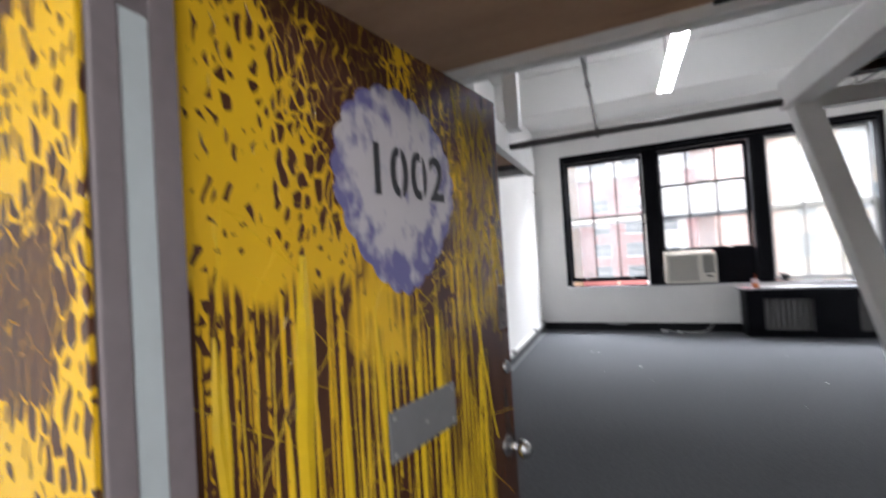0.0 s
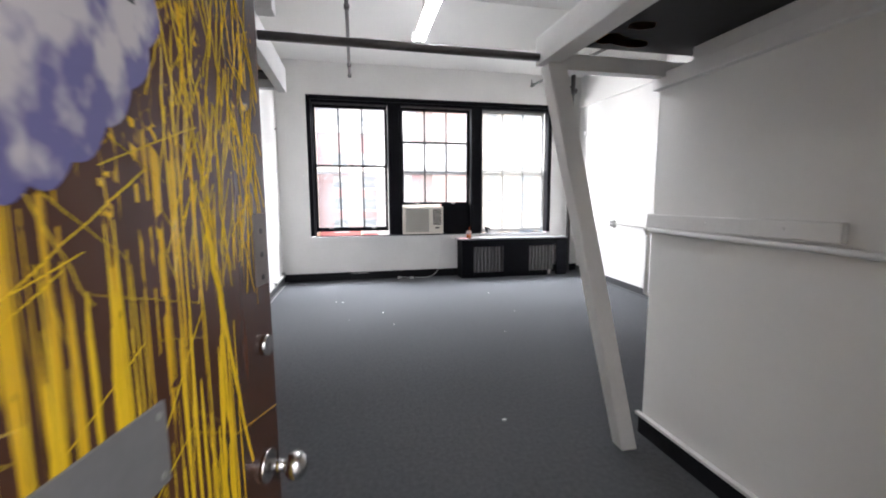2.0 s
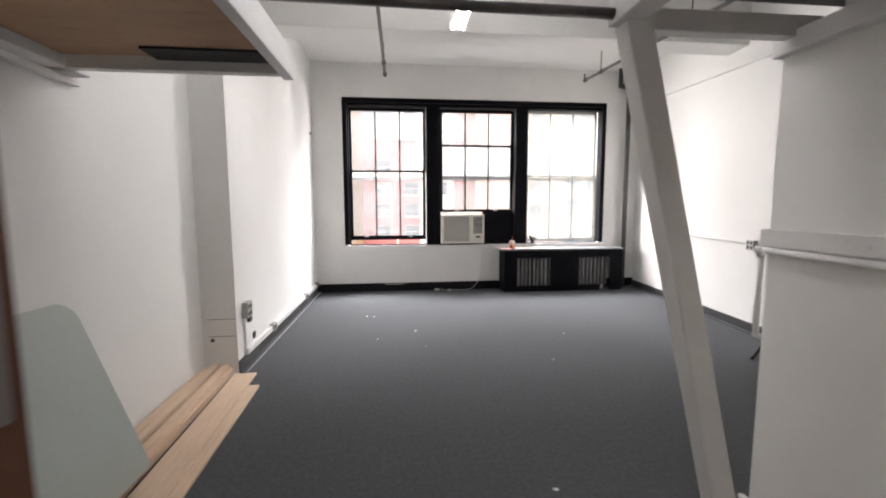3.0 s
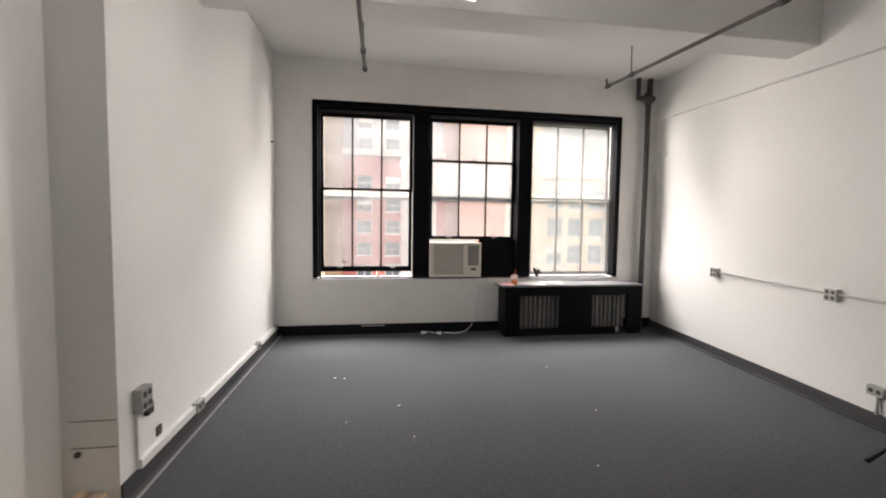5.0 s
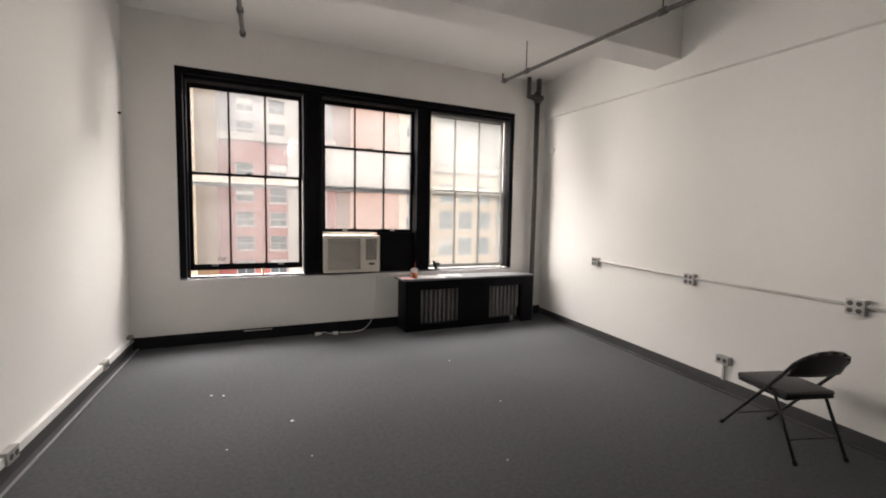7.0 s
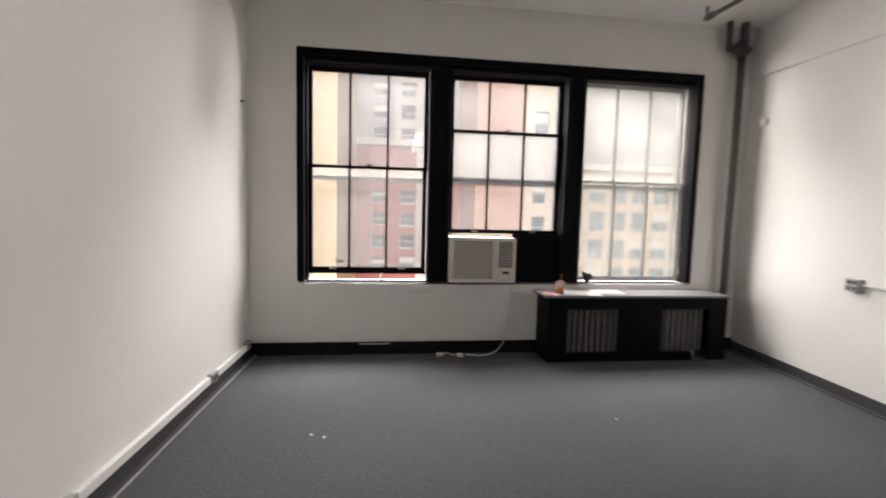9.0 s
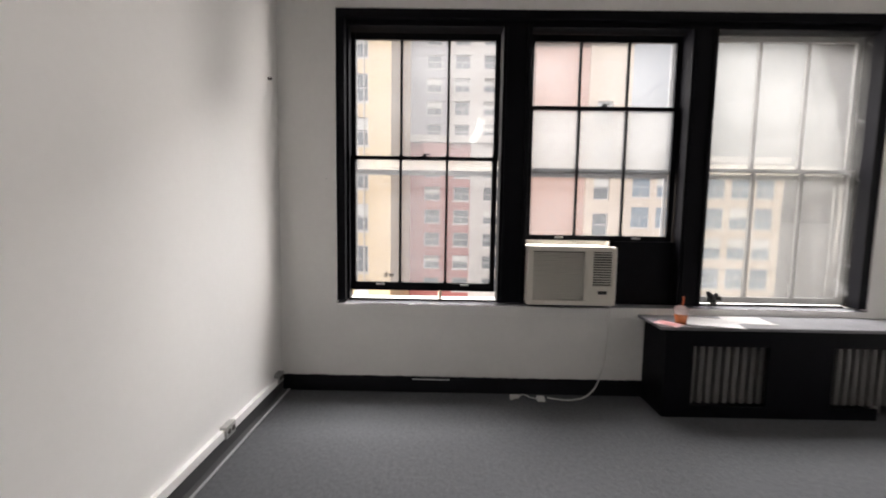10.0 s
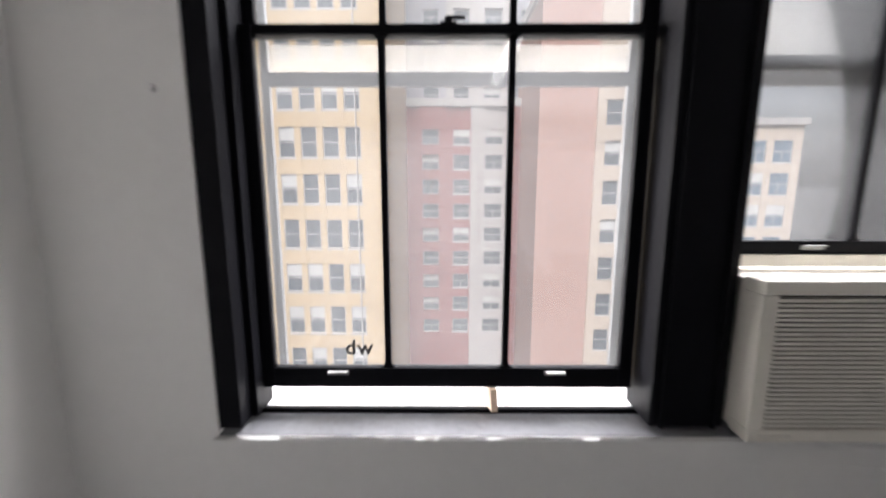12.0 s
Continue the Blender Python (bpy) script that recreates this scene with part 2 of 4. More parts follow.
    ran = nt.nodes.new("ShaderNodeMapRange")
    ran.inputs[1].default_value, ran.inputs[2].default_value = -0.02, 0.03
    nt.links.new(above, ran.inputs[0])
    mask = nt.nodes.new("ShaderNodeMapRange")
    nt.links.new(calc("MULTIPLY", ran.outputs[0], cells.outputs[0]), mask.inputs[0])
    brown = nt.nodes.new("ShaderNodeMix")
    brown.data_type = "RGBA"
    brown.inputs[6].default_value, brown.inputs[7].default_value = (0.045, 0.018, 0.010, 1), (0.11, 0.045, 0.026, 1)
    nt.links.new(noise_at(12, 12, 1.5, 6), brown.inputs[0])
    yel = nt.nodes.new("ShaderNodeMix")
    yel.data_type = "RGBA"
    yel.inputs[6].default_value, yel.inputs[7].default_value = (0.66, 0.35, 0.008, 1), (0.86, 0.55, 0.014, 1)
    nt.links.new(blob, yel.inputs[0])
    mix = nt.nodes.new("ShaderNodeMix")
    mix.data_type = "RGBA"
    nt.links.new(mask.outputs[0], mix.inputs[0])
    nt.links.new(brown.outputs[2], mix.inputs[6])
    nt.links.new(yel.outputs[2], mix.inputs[7])
    nt.links.new(mix.outputs[2], b.inputs["Base Color"])
    bp = nt.nodes.new("ShaderNodeBump")
    bp.inputs["Strength"].default_value, bp.inputs["Distance"].default_value = 0.5, 0.004
    nt.links.new(mask.outputs[0], bp.inputs["Height"])
    nt.links.new(bp.outputs[0], b.inputs["Normal"])
    return m


DOORPAINT = splatter("brown_door_with_yellow_splatter", 1.55, 2.05, 0.0)
HALLPAINT = splatter("hall_wall_with_yellow_splatter", 0.2, 1.6, 1.0)


def spray(name):
    """Pale grey spray paint, blotched violet towards its scalloped rim."""
    m = bpy.data.materials.new(name)
    m.use_nodes = True
    nt = m.node_tree
    b = nt.nodes["Principled BSDF"]
    b.inputs["Roughness"].default_value = 0.4
    tc, mp, nz = nt.nodes.new("ShaderNodeTexCoord"), nt.nodes.new("ShaderNodeMapping"), nt.nodes.new("ShaderNodeTexNoise")
    mp.inputs["Scale"].default_value = (22, 1, 13)
    nz.inputs["Scale"].default_value, nz.inputs["Detail"].default_value = 1.0, 3
    nt.links.new(tc.outputs["Object"], mp.inputs[0])
    nt.links.new(mp.outputs[0], nz.inputs["Vector"])
    dist = nt.nodes.new("ShaderNodeVectorMath")
    dist.operation = "DISTANCE"
    dist.inputs[1].default_value = (0.515, 0, 1.80)
    nt.links.new(tc.outputs["Object"], dist.inputs[0])
    rim = nt.nodes.new("ShaderNodeMapRange")
    rim.inputs[1].default_value, rim.inputs[2].default_value, rim.inputs[3].default_value, rim.inputs[4].default_value = 0.10, 0.23, -0.10, 0.12
    nt.links.new(dist.outputs["Value"], rim.inputs[0])
    add = nt.nodes.new("ShaderNodeMath")
    nt.links.new(nz.outputs[0], add.inputs[0])
    nt.links.new(rim.outputs[0], add.inputs[1])
    ramp = nt.nodes.new("ShaderNodeMapRange")
    ramp.inputs[1].default_value, ramp.inputs[2].default_value = 0.47, 0.62
    nt.links.new(add.outputs[0], ramp.inputs[0])
    mix = nt.nodes.new("ShaderNodeMix")
    mix.data_type = "RGBA"
    mix.inputs[6].default_value, mix.inputs[7].default_value = (0.58, 0.55, 0.58, 1), (0.15, 0.14, 0.33, 1)
    nt.links.new(ramp.outputs[0], mix.inputs[0])
    nt.links.new(mix.outputs[2], b.inputs["Base Color"])
    return m


SPRAY = spray("grey_violet_sprayed_cloud")

# ---- building blocks ----


def box(bm, x0, x1, y0, y1, z0, z1, bevel=0.0, m=None):
    vs = bmesh.ops.create_cube(bm, size=1.0)["verts"]
    mm = Matrix.Translation(((x0 + x1) / 2, (y0 + y1) / 2, (z0 + z1) / 2)) @ Matrix.Diagonal((abs(x1 - x0), abs(y1 - y0), abs(z1 - z0), 1))
    bmesh.ops.transform(bm, matrix=(m @ mm) if m else mm, verts=vs)
    if bevel:
        es = list({e for v in vs for e in v.link_edges})
        bmesh.ops.bevel(bm, geom=es, offset=bevel, segments=2, profile=0.6, affect="EDGES")
    return bm


def tube(bm, p, q, r, r2=None, seg=12):
    p, q = Vector(p), Vector(q)
    d = q - p
    m = Matrix.Translation((p + q) / 2) @ d.to_track_quat("Z", "Y").to_matrix().to_4x4()
    bmesh.ops.create_cone(bm, cap_ends=True, segments=seg, radius1=r, radius2=r if r2 is None else r2, depth=d.length, matrix=m)
    return bm


def ball(bm, c, r, sx=1, sy=1, sz=1, seg=12):
    bmesh.ops.create_uvsphere(bm, u_segments=seg, v_segments=seg // 2 + 2, radius=r, matrix=Matrix.Translation(c) @ Matrix.Diagonal((sx, sy, sz, 1)))
    return bm


def bend(bm, pts, r, seg=10):
    for a, c in zip(pts, pts[1:]):
        tube(bm, a, c, r, seg=seg)
    for a in pts[1:-1]:
        ball(bm, a, r * 1.02, seg=8)
    return bm


def finish(name, bm, material, smooth=False):
    me = bpy.data.meshes.new(name)
    bm.to_mesh(me)
    bm.free()
    me.materials.append(material)
    if smooth:
        for p in me.polygons:
            p.use_smooth = len(p.vertices) < 6
    return me


def part(name, bm, material, parent=None, label="", smooth=False):
    ob = new(name, finish(name, bm, material, smooth))
    if parent is not None:
        ob.parent = parent
    if label:
        ob["label"] = label
    return ob


def thing(name, label, category, at=None, group="", kind=""):
    ob = new(name)
    ob.empty_display_size = 0.1
    if at is not None:
        ob.matrix_world = at
    return tagged(ob, label, category, group, kind)


def B():
    return bmesh.new()


def slab(name, material, *args, label="", category="", bevel=0.0):
    return tagged(part(name, box(B(), *args, bevel=bevel), material), label, category, kind="structure")


# ---- structure: floor, ceiling, walls ----
XL, XREC, YB, ZC = -1.58, -1.88, 8.72, 4.06
YP, YD0, YD1, XP = 5.04, 0.46, 0.562, 1.58


def wall_x(y):
    """The long wall opposite the pilaster stands slightly out of square."""
    return 4.03 + 0.095 * (y - 4.05)


slab("floor", CARPET, -2.3, 5.2, -1.7, 9.1, -0.12, 0.0, label="worn charcoal grey low-pile carpet over the whole room", category="floor")
slab("ceiling", WALL, -2.3, 5.2, YD1, 9.1, ZC, ZC + 0.15, label="flat white painted plaster ceiling", category="ceiling")
slab("ceiling_hall", WALL_OLD, -2.3, 5.2, -1.7, YD1, 2.5, 2.62, label="low white ceiling of the hallway", category="ceiling")
bm = B()
box(bm, XL, 4.6, 5.99, 6.36, 3.505, ZC, bevel=0.012)
tagged(part("ceiling_beam", bm, WALL), "deep white plastered ceiling beam across the room", "beam", kind="structure")

# window wall, with one wide opening
WX0, WX1, WZ0, WZ1 = -1.06, 3.84, 0.84, 3.475
bm = B()
box(bm, -2.3, WX0, YB, YB + 0.38, 0, ZC)
box(bm, WX1, 5.2, YB, YB + 0.38, 0, ZC)
box(bm, WX0, WX1, YB, YB + 0.38, 0, WZ0)
box(bm, WX0, WX1, YB, YB + 0.38, WZ1, ZC)
tagged(part("wall_window_side", bm, WALL_OLD), "white plastered wall with a wide triple window", "wall", kind="structure")
bm = B()
box(bm, XL - 0.72, XL, YP, YB, 0, ZC)
tagged(part("wall_furred", bm, WALL), "smooth white wall with a dark vinyl base", "wall", kind="structure")
bm = B()
box(bm, XREC - 0.4, XREC, YD1, YP, 0, ZC)
tagged(part("wall_recess", bm, WALL), "white painted wall set back beside the pilaster", "wall", kind="structure")
bm = B()
y0, y1 = 0.0, 9.1
v = [bm.verts.new(p) for p in ((wall_x(y0), y0, 0), (wall_x(y1), y1, 0), (wall_x(y1) + 0.25, y1, 0), (wall_x(y0) + 0.25, y0, 0))]
f = bm.faces.new(v)
g = bmesh.ops.extrude_face_region(bm, geom=[f])["geom"]
bmesh.ops.translate(bm, vec=(0, 0, ZC), verts=[e for e in g if isinstance(e, bmesh.types.BMVert)])
bmesh.ops.recalc_face_normals(bm, faces=bm.faces)
tagged(part("wall_long", bm, WALL), "long white wall with surface conduit and outlets", "wall", kind="structure")
bm = B()
box(bm, XP, XP + 0.13, YD1, 2.87, 0, 2.22, bevel=0.006)
tagged(part("wall_partition", bm, WALL), "white painted partition wall under the loft", "wall", kind="structure")

# plaster band on the long wall, its foot sloping a little
bm = B()
for z0, z1, d in ((0.0, 0.165, 0.05),):
    pts = []
    for y, zl in ((YB - 0.05, 3.44), (0.6, 2.92)):
        x = wall_x(y)
        pts.append([(x - d, y, zl), (x - d, y, zl + 0.15), (x + 0.02, y, zl + 0.175), (x + 0.02, y, zl - 0.01)])
    a, c = [[bm.verts.new(p) for p in q] for q in pts]
    for i in range(4):
        bm.faces.new((a[i], a[(i + 1) % 4], c[(i + 1) % 4], c[i]))
    bm.faces.new(a), bm.faces.new(c[::-1])
bmesh.ops.recalc_face_normals(bm, faces=bm.faces)
tagged(part("trim_band", bm, WALL), "shallow white plaster band high on the wall", "trim", kind="structure")

# baseboards
slab("baseboard_window_side", BLACK_WALL, XL, wall_x(YB), YB - 0.018, YB, 0, 0.15, label="black painted baseboard, chipped along its top", category="baseboard", bevel=0.004)
bm = B()
box(bm, XL, XL + 0.012, YP, YB - 0.02, 0.0, 0.12, bevel=0.003)
box(bm, XL + 0.012, XL + 0.075, YP, YB - 0.02, 0.0, 0.012, bevel=0.005)
tagged(part("baseboard_furred", bm, VINYL), "dark grey vinyl cove base, scuffed", "baseboard", kind="structure")
slab("carpet_edge", VINYL_EDGE, XL + 0.06, XL + 0.078, YP, YB - 0.02, 0.008, 0.016, label="pale worn carpet edge along the wall", category="trim")
bm = B()
for (ya, yb, h, t) in ((2.9, YB - 0.02, 0.115, 0.016),):
    m = Matrix.Translation((wall_x(ya), ya, 0)) @ Matrix.Rotation(-math.atan(0.095), 4, "Z")
    L = (yb - ya) * math.hypot(1, 0.095)
    box(bm, -t, 0.002, 0, L, 0, h, bevel=0.004, m=m)
    box(bm, -t - 0.05, -t, 0, L, 0, 0.012, bevel=0.005, m=m)
tagged(part("baseboard_long", bm, VINYL), "dark grey vinyl cove base along the white wall", "baseboard", kind="structure")
bm = B()
box(bm, XP - 0.026, XP, YD1, 2.87, 0, 0.11, bevel=0.004)
tagged(part("baseboard_partition", bm, BLACK_WALL), "black vinyl base along the partition", "baseboard", kind="structure")
bm = B()
box(bm, XP - 0.03, XP - 0.0005, YD1, 2.90, 0.112, 0.132, bevel=0.004)
tagged(part("trim_partition_foot", bm, TRIM), "white ledge strip above the black base", "trim", kind="structure")

# ---- hallway and doorway ----
DX0, DX1, DZ = -0.572, 0.50, 2.14
bm = B()
box(bm, -2.3, DX0 - 0.075, YD0, YD1, 0, 2.5)
box(bm, DX1 + 0.075, 5.2, YD0, YD1, 0, 2.5)
box(bm, DX0 - 0.075, DX1 + 0.075, YD0, YD1, DZ + 0.05, 2.5)
box(bm, -2.3, 5.2, YD0 + 0.03, YD1, 2.5, ZC)
tagged(part("wall_entrance", bm, WALL), "white wall around the entrance doorway", "wall", kind="structure")
bm = B()
box(bm, 0, 2.3 + DX0 - 0.006, -0.006, 0, 0, 2.5)
skin = part("wall_hall_painted", bm, HALLPAINT)
skin.location = (-2.3, YD0 - 0.001, 0)
tagged(skin, "brown hall wall covered in thrown yellow drip paint", "wall", kind="structure")
slab("wall_hall_back", WALL_OLD, -2.3, 2.4, -1.7, -1.55, 0, 2.5, label="plain hallway wall", category="wall")
slab("wall_hall_end", WALL_OLD, -2.3, -2.2, -1.55, YD0, 0, 2.5, label="plain hallway end wall", category="wall")
slab("wall_hall_far_end", WALL_OLD, 2.3, 2.4, -1.55, YD0, 0, 2.5, label="plain hallway end wall", category="wall")

frame_door = thing("door_frame", "mauve-grey painted steel door frame around the doorway", "door frame", kind="structure")
part("jamb", box(B(), DX0 - 0.074, DX0, YD0 + 0.002, 0.494, 0, DZ + 0.05, bevel=0.003), JAMB, frame_door)
part("rebate", box(B(), DX0 - 0.074, DX0 - 0.02, 0.495, YD1 + 0.004, 0, DZ + 0.05, bevel=0.003), JAMB, frame_door)
part("edge_strip", box(B(), DX0 - 0.019, DX0 - 0.002, 0.496, 0.529, 0, 1.93, bevel=0.002), JAMB_PALE, frame_door, "pale strip along the frame")
part("rebate_edge", box(B(), DX0 - 0.019, DX0 - 0.002, 0.53, YD1 + 0.003, 0, DZ + 0.05, bevel=0.002), JAMB, frame_door)
part("jamb", box(B(), DX1, DX1 + 0.074, YD0 - 0.02, YD1 + 0.004, 0, DZ + 0.05, bevel=0.006), JAMB, frame_door)
part("head", box(B(), DX0, DX1, YD0 - 0.02, YD1 + 0.004, DZ, DZ + 0.05, bevel=0.005), JAMB, frame_door)

HINGE = Vector((-0.618, 0.565, 0))
DW, DT = 1.033, 0.045
yaw = math.degrees(math.atan2(1.582 - 0.565, -0.408 + 0.618))
door = thing("door", "brown door thrown open, splattered with yellow paint, stencilled 1002", "door", pose(*HINGE, 0, 0, yaw))
part("leaf", box(B(), 0.004, DW, 0.0, DT, 0.012, 2.13, bevel=0.003), DOORPAINT, door)
# paint strings that stand proud of the face
rnd = random.Random(5)
bm = B()


def strand(w, top, ln, r, lean, wander=0.0015, steps=8):
    """One raised string of paint on the door's face, thinning as it runs."""
    prev = None
    for k in range(steps + 1):
        u = k / steps
        rr = r * (1.1 - 0.6 * u) * min(1.0, 0.25 + 5 * u) * (1 + 0.25 * rnd.uniform(-1, 1))
        x = min(1.028, max(0.01, w + lean * u + rnd.uniform(-1, 1) * wander))
        z = min(2.125, max(0.03, top - ln * u))
        ring = [bm.verts.new((x - rr, -0.0002, z)), bm.verts.new((x, -0.0010 - rr * 0.2, z - abs(lean) * 0.004)), bm.verts.new((x + rr, -0.0002, z))]
        if prev:
            bm.faces.new((prev[0], prev[1], ring[1], ring[0]))
            bm.faces.new((prev[1], prev[2], ring[2], ring[1]))
        prev = ring
    return x, z


# long runs down the lower half, thick ones few
for i in range(140):
    w = 0.86 * rnd.random() ** 0.9 + 0.02
    thick = rnd.choice((0.0009, 0.001, 0.0014, 0.0014, 0.002, 0.002, 0.003, 0.0045))
    x, z = strand(w, rnd.uniform(0.95, 1.5), rnd.uniform(0.25, 1.05), thick, rnd.uniform(-0.01, 0.01))
    if i % 2:
        ball(bm, (x, 0, z), thick * 1.3, 1, 0.3, 1.9, seg=6)
# flung strands that cross the runs
for i in range(90):
    w, top = rnd.uniform(0.02, 0.85), rnd.uniform(0.75, 1.75)
    strand(w, top, rnd.uniform(0.03, 0.22), rnd.choice((0.0008, 0.001, 0.0014)), rnd.uniform(-0.22, 0.22), 0.002, 6)
# fine mist of threads towards the lock side, and a splash low down
for i in range(210):
    strand(rnd.uniform(0.72, 1.0), rnd.uniform(1.45, 2.1), rnd.uniform(0.02, 0.16), rnd.choice((0.0007, 0.001, 0.0013)), rnd.uniform(-0.05, 0.05), 0.002, 5)
for i in range(70):
    strand(rnd.uniform(0.6, 0.85), rnd.uniform(0.25, 0.62), -rnd.uniform(0.02, 0.14), rnd.choice((0.001, 0.0016, 0.0025)), rnd.uniform(0.04, 0.2), 0.003, 5)
# broad splashes thrown across the face
for w, top, ln, r, lean in ((0.22, 1.62, 1.5, 0.021, -0.05), (0.06, 1.50, 1.1, 0.010, 0.02), (0.40, 1.50, 0.9, 0.009, 0.03), (0.80, 1.52, 0.50, 0.008, 0.11), (0.83, 1.30, 0.5, 0.007, -0.03), (0.62, 1.42, 0.6, 0.007, 0.0), (0.30, 1.45, 0.9, 0.008, 0.02)):
    strand(w, top, ln, r, lean, 0.004, 14)
drips = part("paint_strings", bm, YELLOW, door, "hardened yellow paint runs")
drips["kind"] = "stuff"

# scalloped sprayed cloud and the stencilled number
bm = B()
cx, cz, rx, rz = 0.515, 1.775, 0.205, 0.225
ring = []
for i in range(132):
    a = i / 132 * math.tau
    s = 1 + 0.055 * abs(math.sin(a * 11)) - 0.03 * math.cos(2 * a) + 0.02 * math.sin(3 * a + 1)
    ring.append(bm.verts.new((cx + rx * s * math.cos(a), -0.0018, cz + rz * s * math.sin(a) * (1.05 if math.sin(a) < 0 else 1))))
for v in ring:
    v.co.x = cx + (v.co.x - cx) * (1.05 - 0.27 * max(0.0, (cz - v.co.z) / rz) ** 1.5)
f = bm.faces.new(ring)
g = bmesh.ops.extrude_face_region(bm, geom=[f])["geom"]
bmesh.ops.translate(bm, vec=(0, 0.0016, 0), verts=[e for e in g if isinstance(e, bmesh.types.BMVert)])
bmesh.ops.recalc_face_normals(bm, faces=bm.faces)
part("sprayed_cloud", bm, SPRAY, door, "grey and violet sprayed cloud")


def lettering(text, size, material, parent, m, name="lettering", widen=1.0):
    cu = bpy.data.curves.new(name, "FONT")
    cu.body, cu.size, cu.extrude, cu.offset = text, size, 0.0006, size * 0.018
    cu.space_character = 1.12
    tmp = bpy.data.objects.new(name, cu)
    scene.collection.objects.link(tmp)
    bpy.context.view_layer.update()
    me = bpy.data.meshes.new_from_object(tmp.evaluated_get(bpy.context.evaluated_depsgraph_get()))
    bpy.data.objects.remove(tmp)
    me.transform(Matrix.Diagonal((widen, 1, 1, 1)))
    me.materials.clear()
    me.materials.append(material)
    ob = new(name, me)
    ob.parent = parent
    ob.matrix_basis = m
    return ob


lettering("1002", 0.165, INK, door, pose(0.395, -0.0032, 1.755, 90, 0, 0), "stencilled_number", 0.82)
for x in (0.505, 0.588):
    part("stencil_gap", box(B(), x, x + 0.005, -0.0052, -0.002, 1.745, 1.885), SPRAY, door)
bm = box(B(), 0.42, 0.68, -0.004, 0.0005, 1.15, 1.262, bevel=0.002)
plate = part("cover_plate", bm, PLATE, door, "grey painted metal plate")
for x, z in ((0.435, 1.165), (0.665, 1.165), (0.435, 1.247), (0.665, 1.247), (0.55, 1.2)):
    part("screw", tube(B(), (x, -0.006, z), (x, -0.003, z), 0.005, seg=8), GALV, plate)
bm = B()
tube(bm, (0.965, -0.008, 0.972), (0.965, 0.001, 0.972), 0.033, seg=24)
rose = part("knob_rose", bm, CHROME, door, "round chrome rose", smooth=True)
bm = B()
tube(bm, (0.965, -0.045, 0.972), (0.965, -0.007, 0.972), 0.013, seg=16)
ball(bm, (0.965, -0.062, 0.972), 0.029, 1, 0.82, 1, seg=20)
part("door_knob", bm, CHROME, door, "brushed chrome door knob", smooth=True)
bm = B()
tube(bm, (0.965, 0.044, 0.972), (0.965, 0.09, 0.972), 0.013, seg=16)
ball(bm, (0.965, 0.107, 0.972), 0.029, 1, 0.82, 1, seg=20)
part("door_knob", bm, CHROME, door, "brushed chrome door knob", smooth=True)
part("lock_plate", box(B(), 0.965, 1.02, -0.003, 0.001, 1.35, 1.495, bevel=0.001), OLDPLATE, door, "old steel lock plate")
for z in (1.366, 1.412, 1.46):
    part("screw_hole", tube(B(), (0.993, -0.0045, z), (0.993, -0.002, z), 0.006, seg=10), MARK, door)
bm = B()
tube(bm, (0.985, -0.012, 1.225), (0.985, 0.001, 1.225), 0.021, seg=18)
part("lock_cylinder", bm, CHROME, door, "round lock cylinder", smooth=True)
part("latch_plate", box(B(), DW - 0.0005, DW + 0.002, 0.01, 0.036, 0.93, 1.07), CHROME, door)
for z in (0.25, 1.05, 1.98):
    bm = tube(B(), (-0.006, -0.006, z - 0.055), (-0.006, -0.006, z + 0.055), 0.008, seg=10)
    part("hinge", bm, STEEL, door)

# ---- lofts over the entrance ----
ZL = 2.25
loft = thing("loft_platform", "white framed loft platform with raw brown plywood underside", "loft", kind="structure")
part("deck", box(B(), XREC, XP, YD1 + 0.002, 1.60, ZL + 0.03, ZL + 0.10), PLY, loft, "raw brown plywood")
part("deck", box(B(), XREC, -0.66, 1.602, 3.50, ZL + 0.05, ZL + 0.12), PLY, loft, "raw brown plywood")
bm = B()
box(bm, -0.66, XP - 0.05, 1.58, 1.64, ZL - 0.01, ZL + 0.13, bevel=0.006)
part("entry_beam", bm, TRIM, loft)
part("side_beam", box(B(), -0.70, -0.645, 1.64, 3.60, ZL - 0.02, ZL + 0.135, bevel=0.006), TRIM, loft)
part("end_beam", box(B(), XREC + 0.02, -0.70, 3.52, 3.58, ZL - 0.01, ZL + 0.075, bevel=0.006), TRIM, loft)
part("end_board", box(B(), XREC + 0.02, -0.70, 3.60, 3.62, ZL + 0.08, ZL + 0.16), PLY_BLACK, loft, "black board")
part("wall_ledger", box(B(), XREC + 0.002, XREC + 0.14, YD1 + 0.01, 3.70, ZL - 0.01, ZL + 0.07, bevel=0.008), TRIM, loft)
part("wall_ledger_cap", box(B(), XREC + 0.002, XREC + 0.05, YD1 + 0.01, 3.75, ZL - 0.045, ZL - 0.011, bevel=0.006), TRIM, loft)
part("black_strip", box(B(), -1.30, -0.702, 3.36, 3.515, ZL + 0.038, ZL + 0.049), PLY_BLACK, loft, "black strip")
part("black_patch", box(B(), 0.25, 1.1, 1.30, 1.575, ZL + 0.018, ZL + 0.029), PLY_BLACK, loft, "black underside")
part("railing_post", box(B(), -0.655, -0.565, 2.72, 2.81, ZL + 0.13, ZC, bevel=0.005), TRIM, loft)

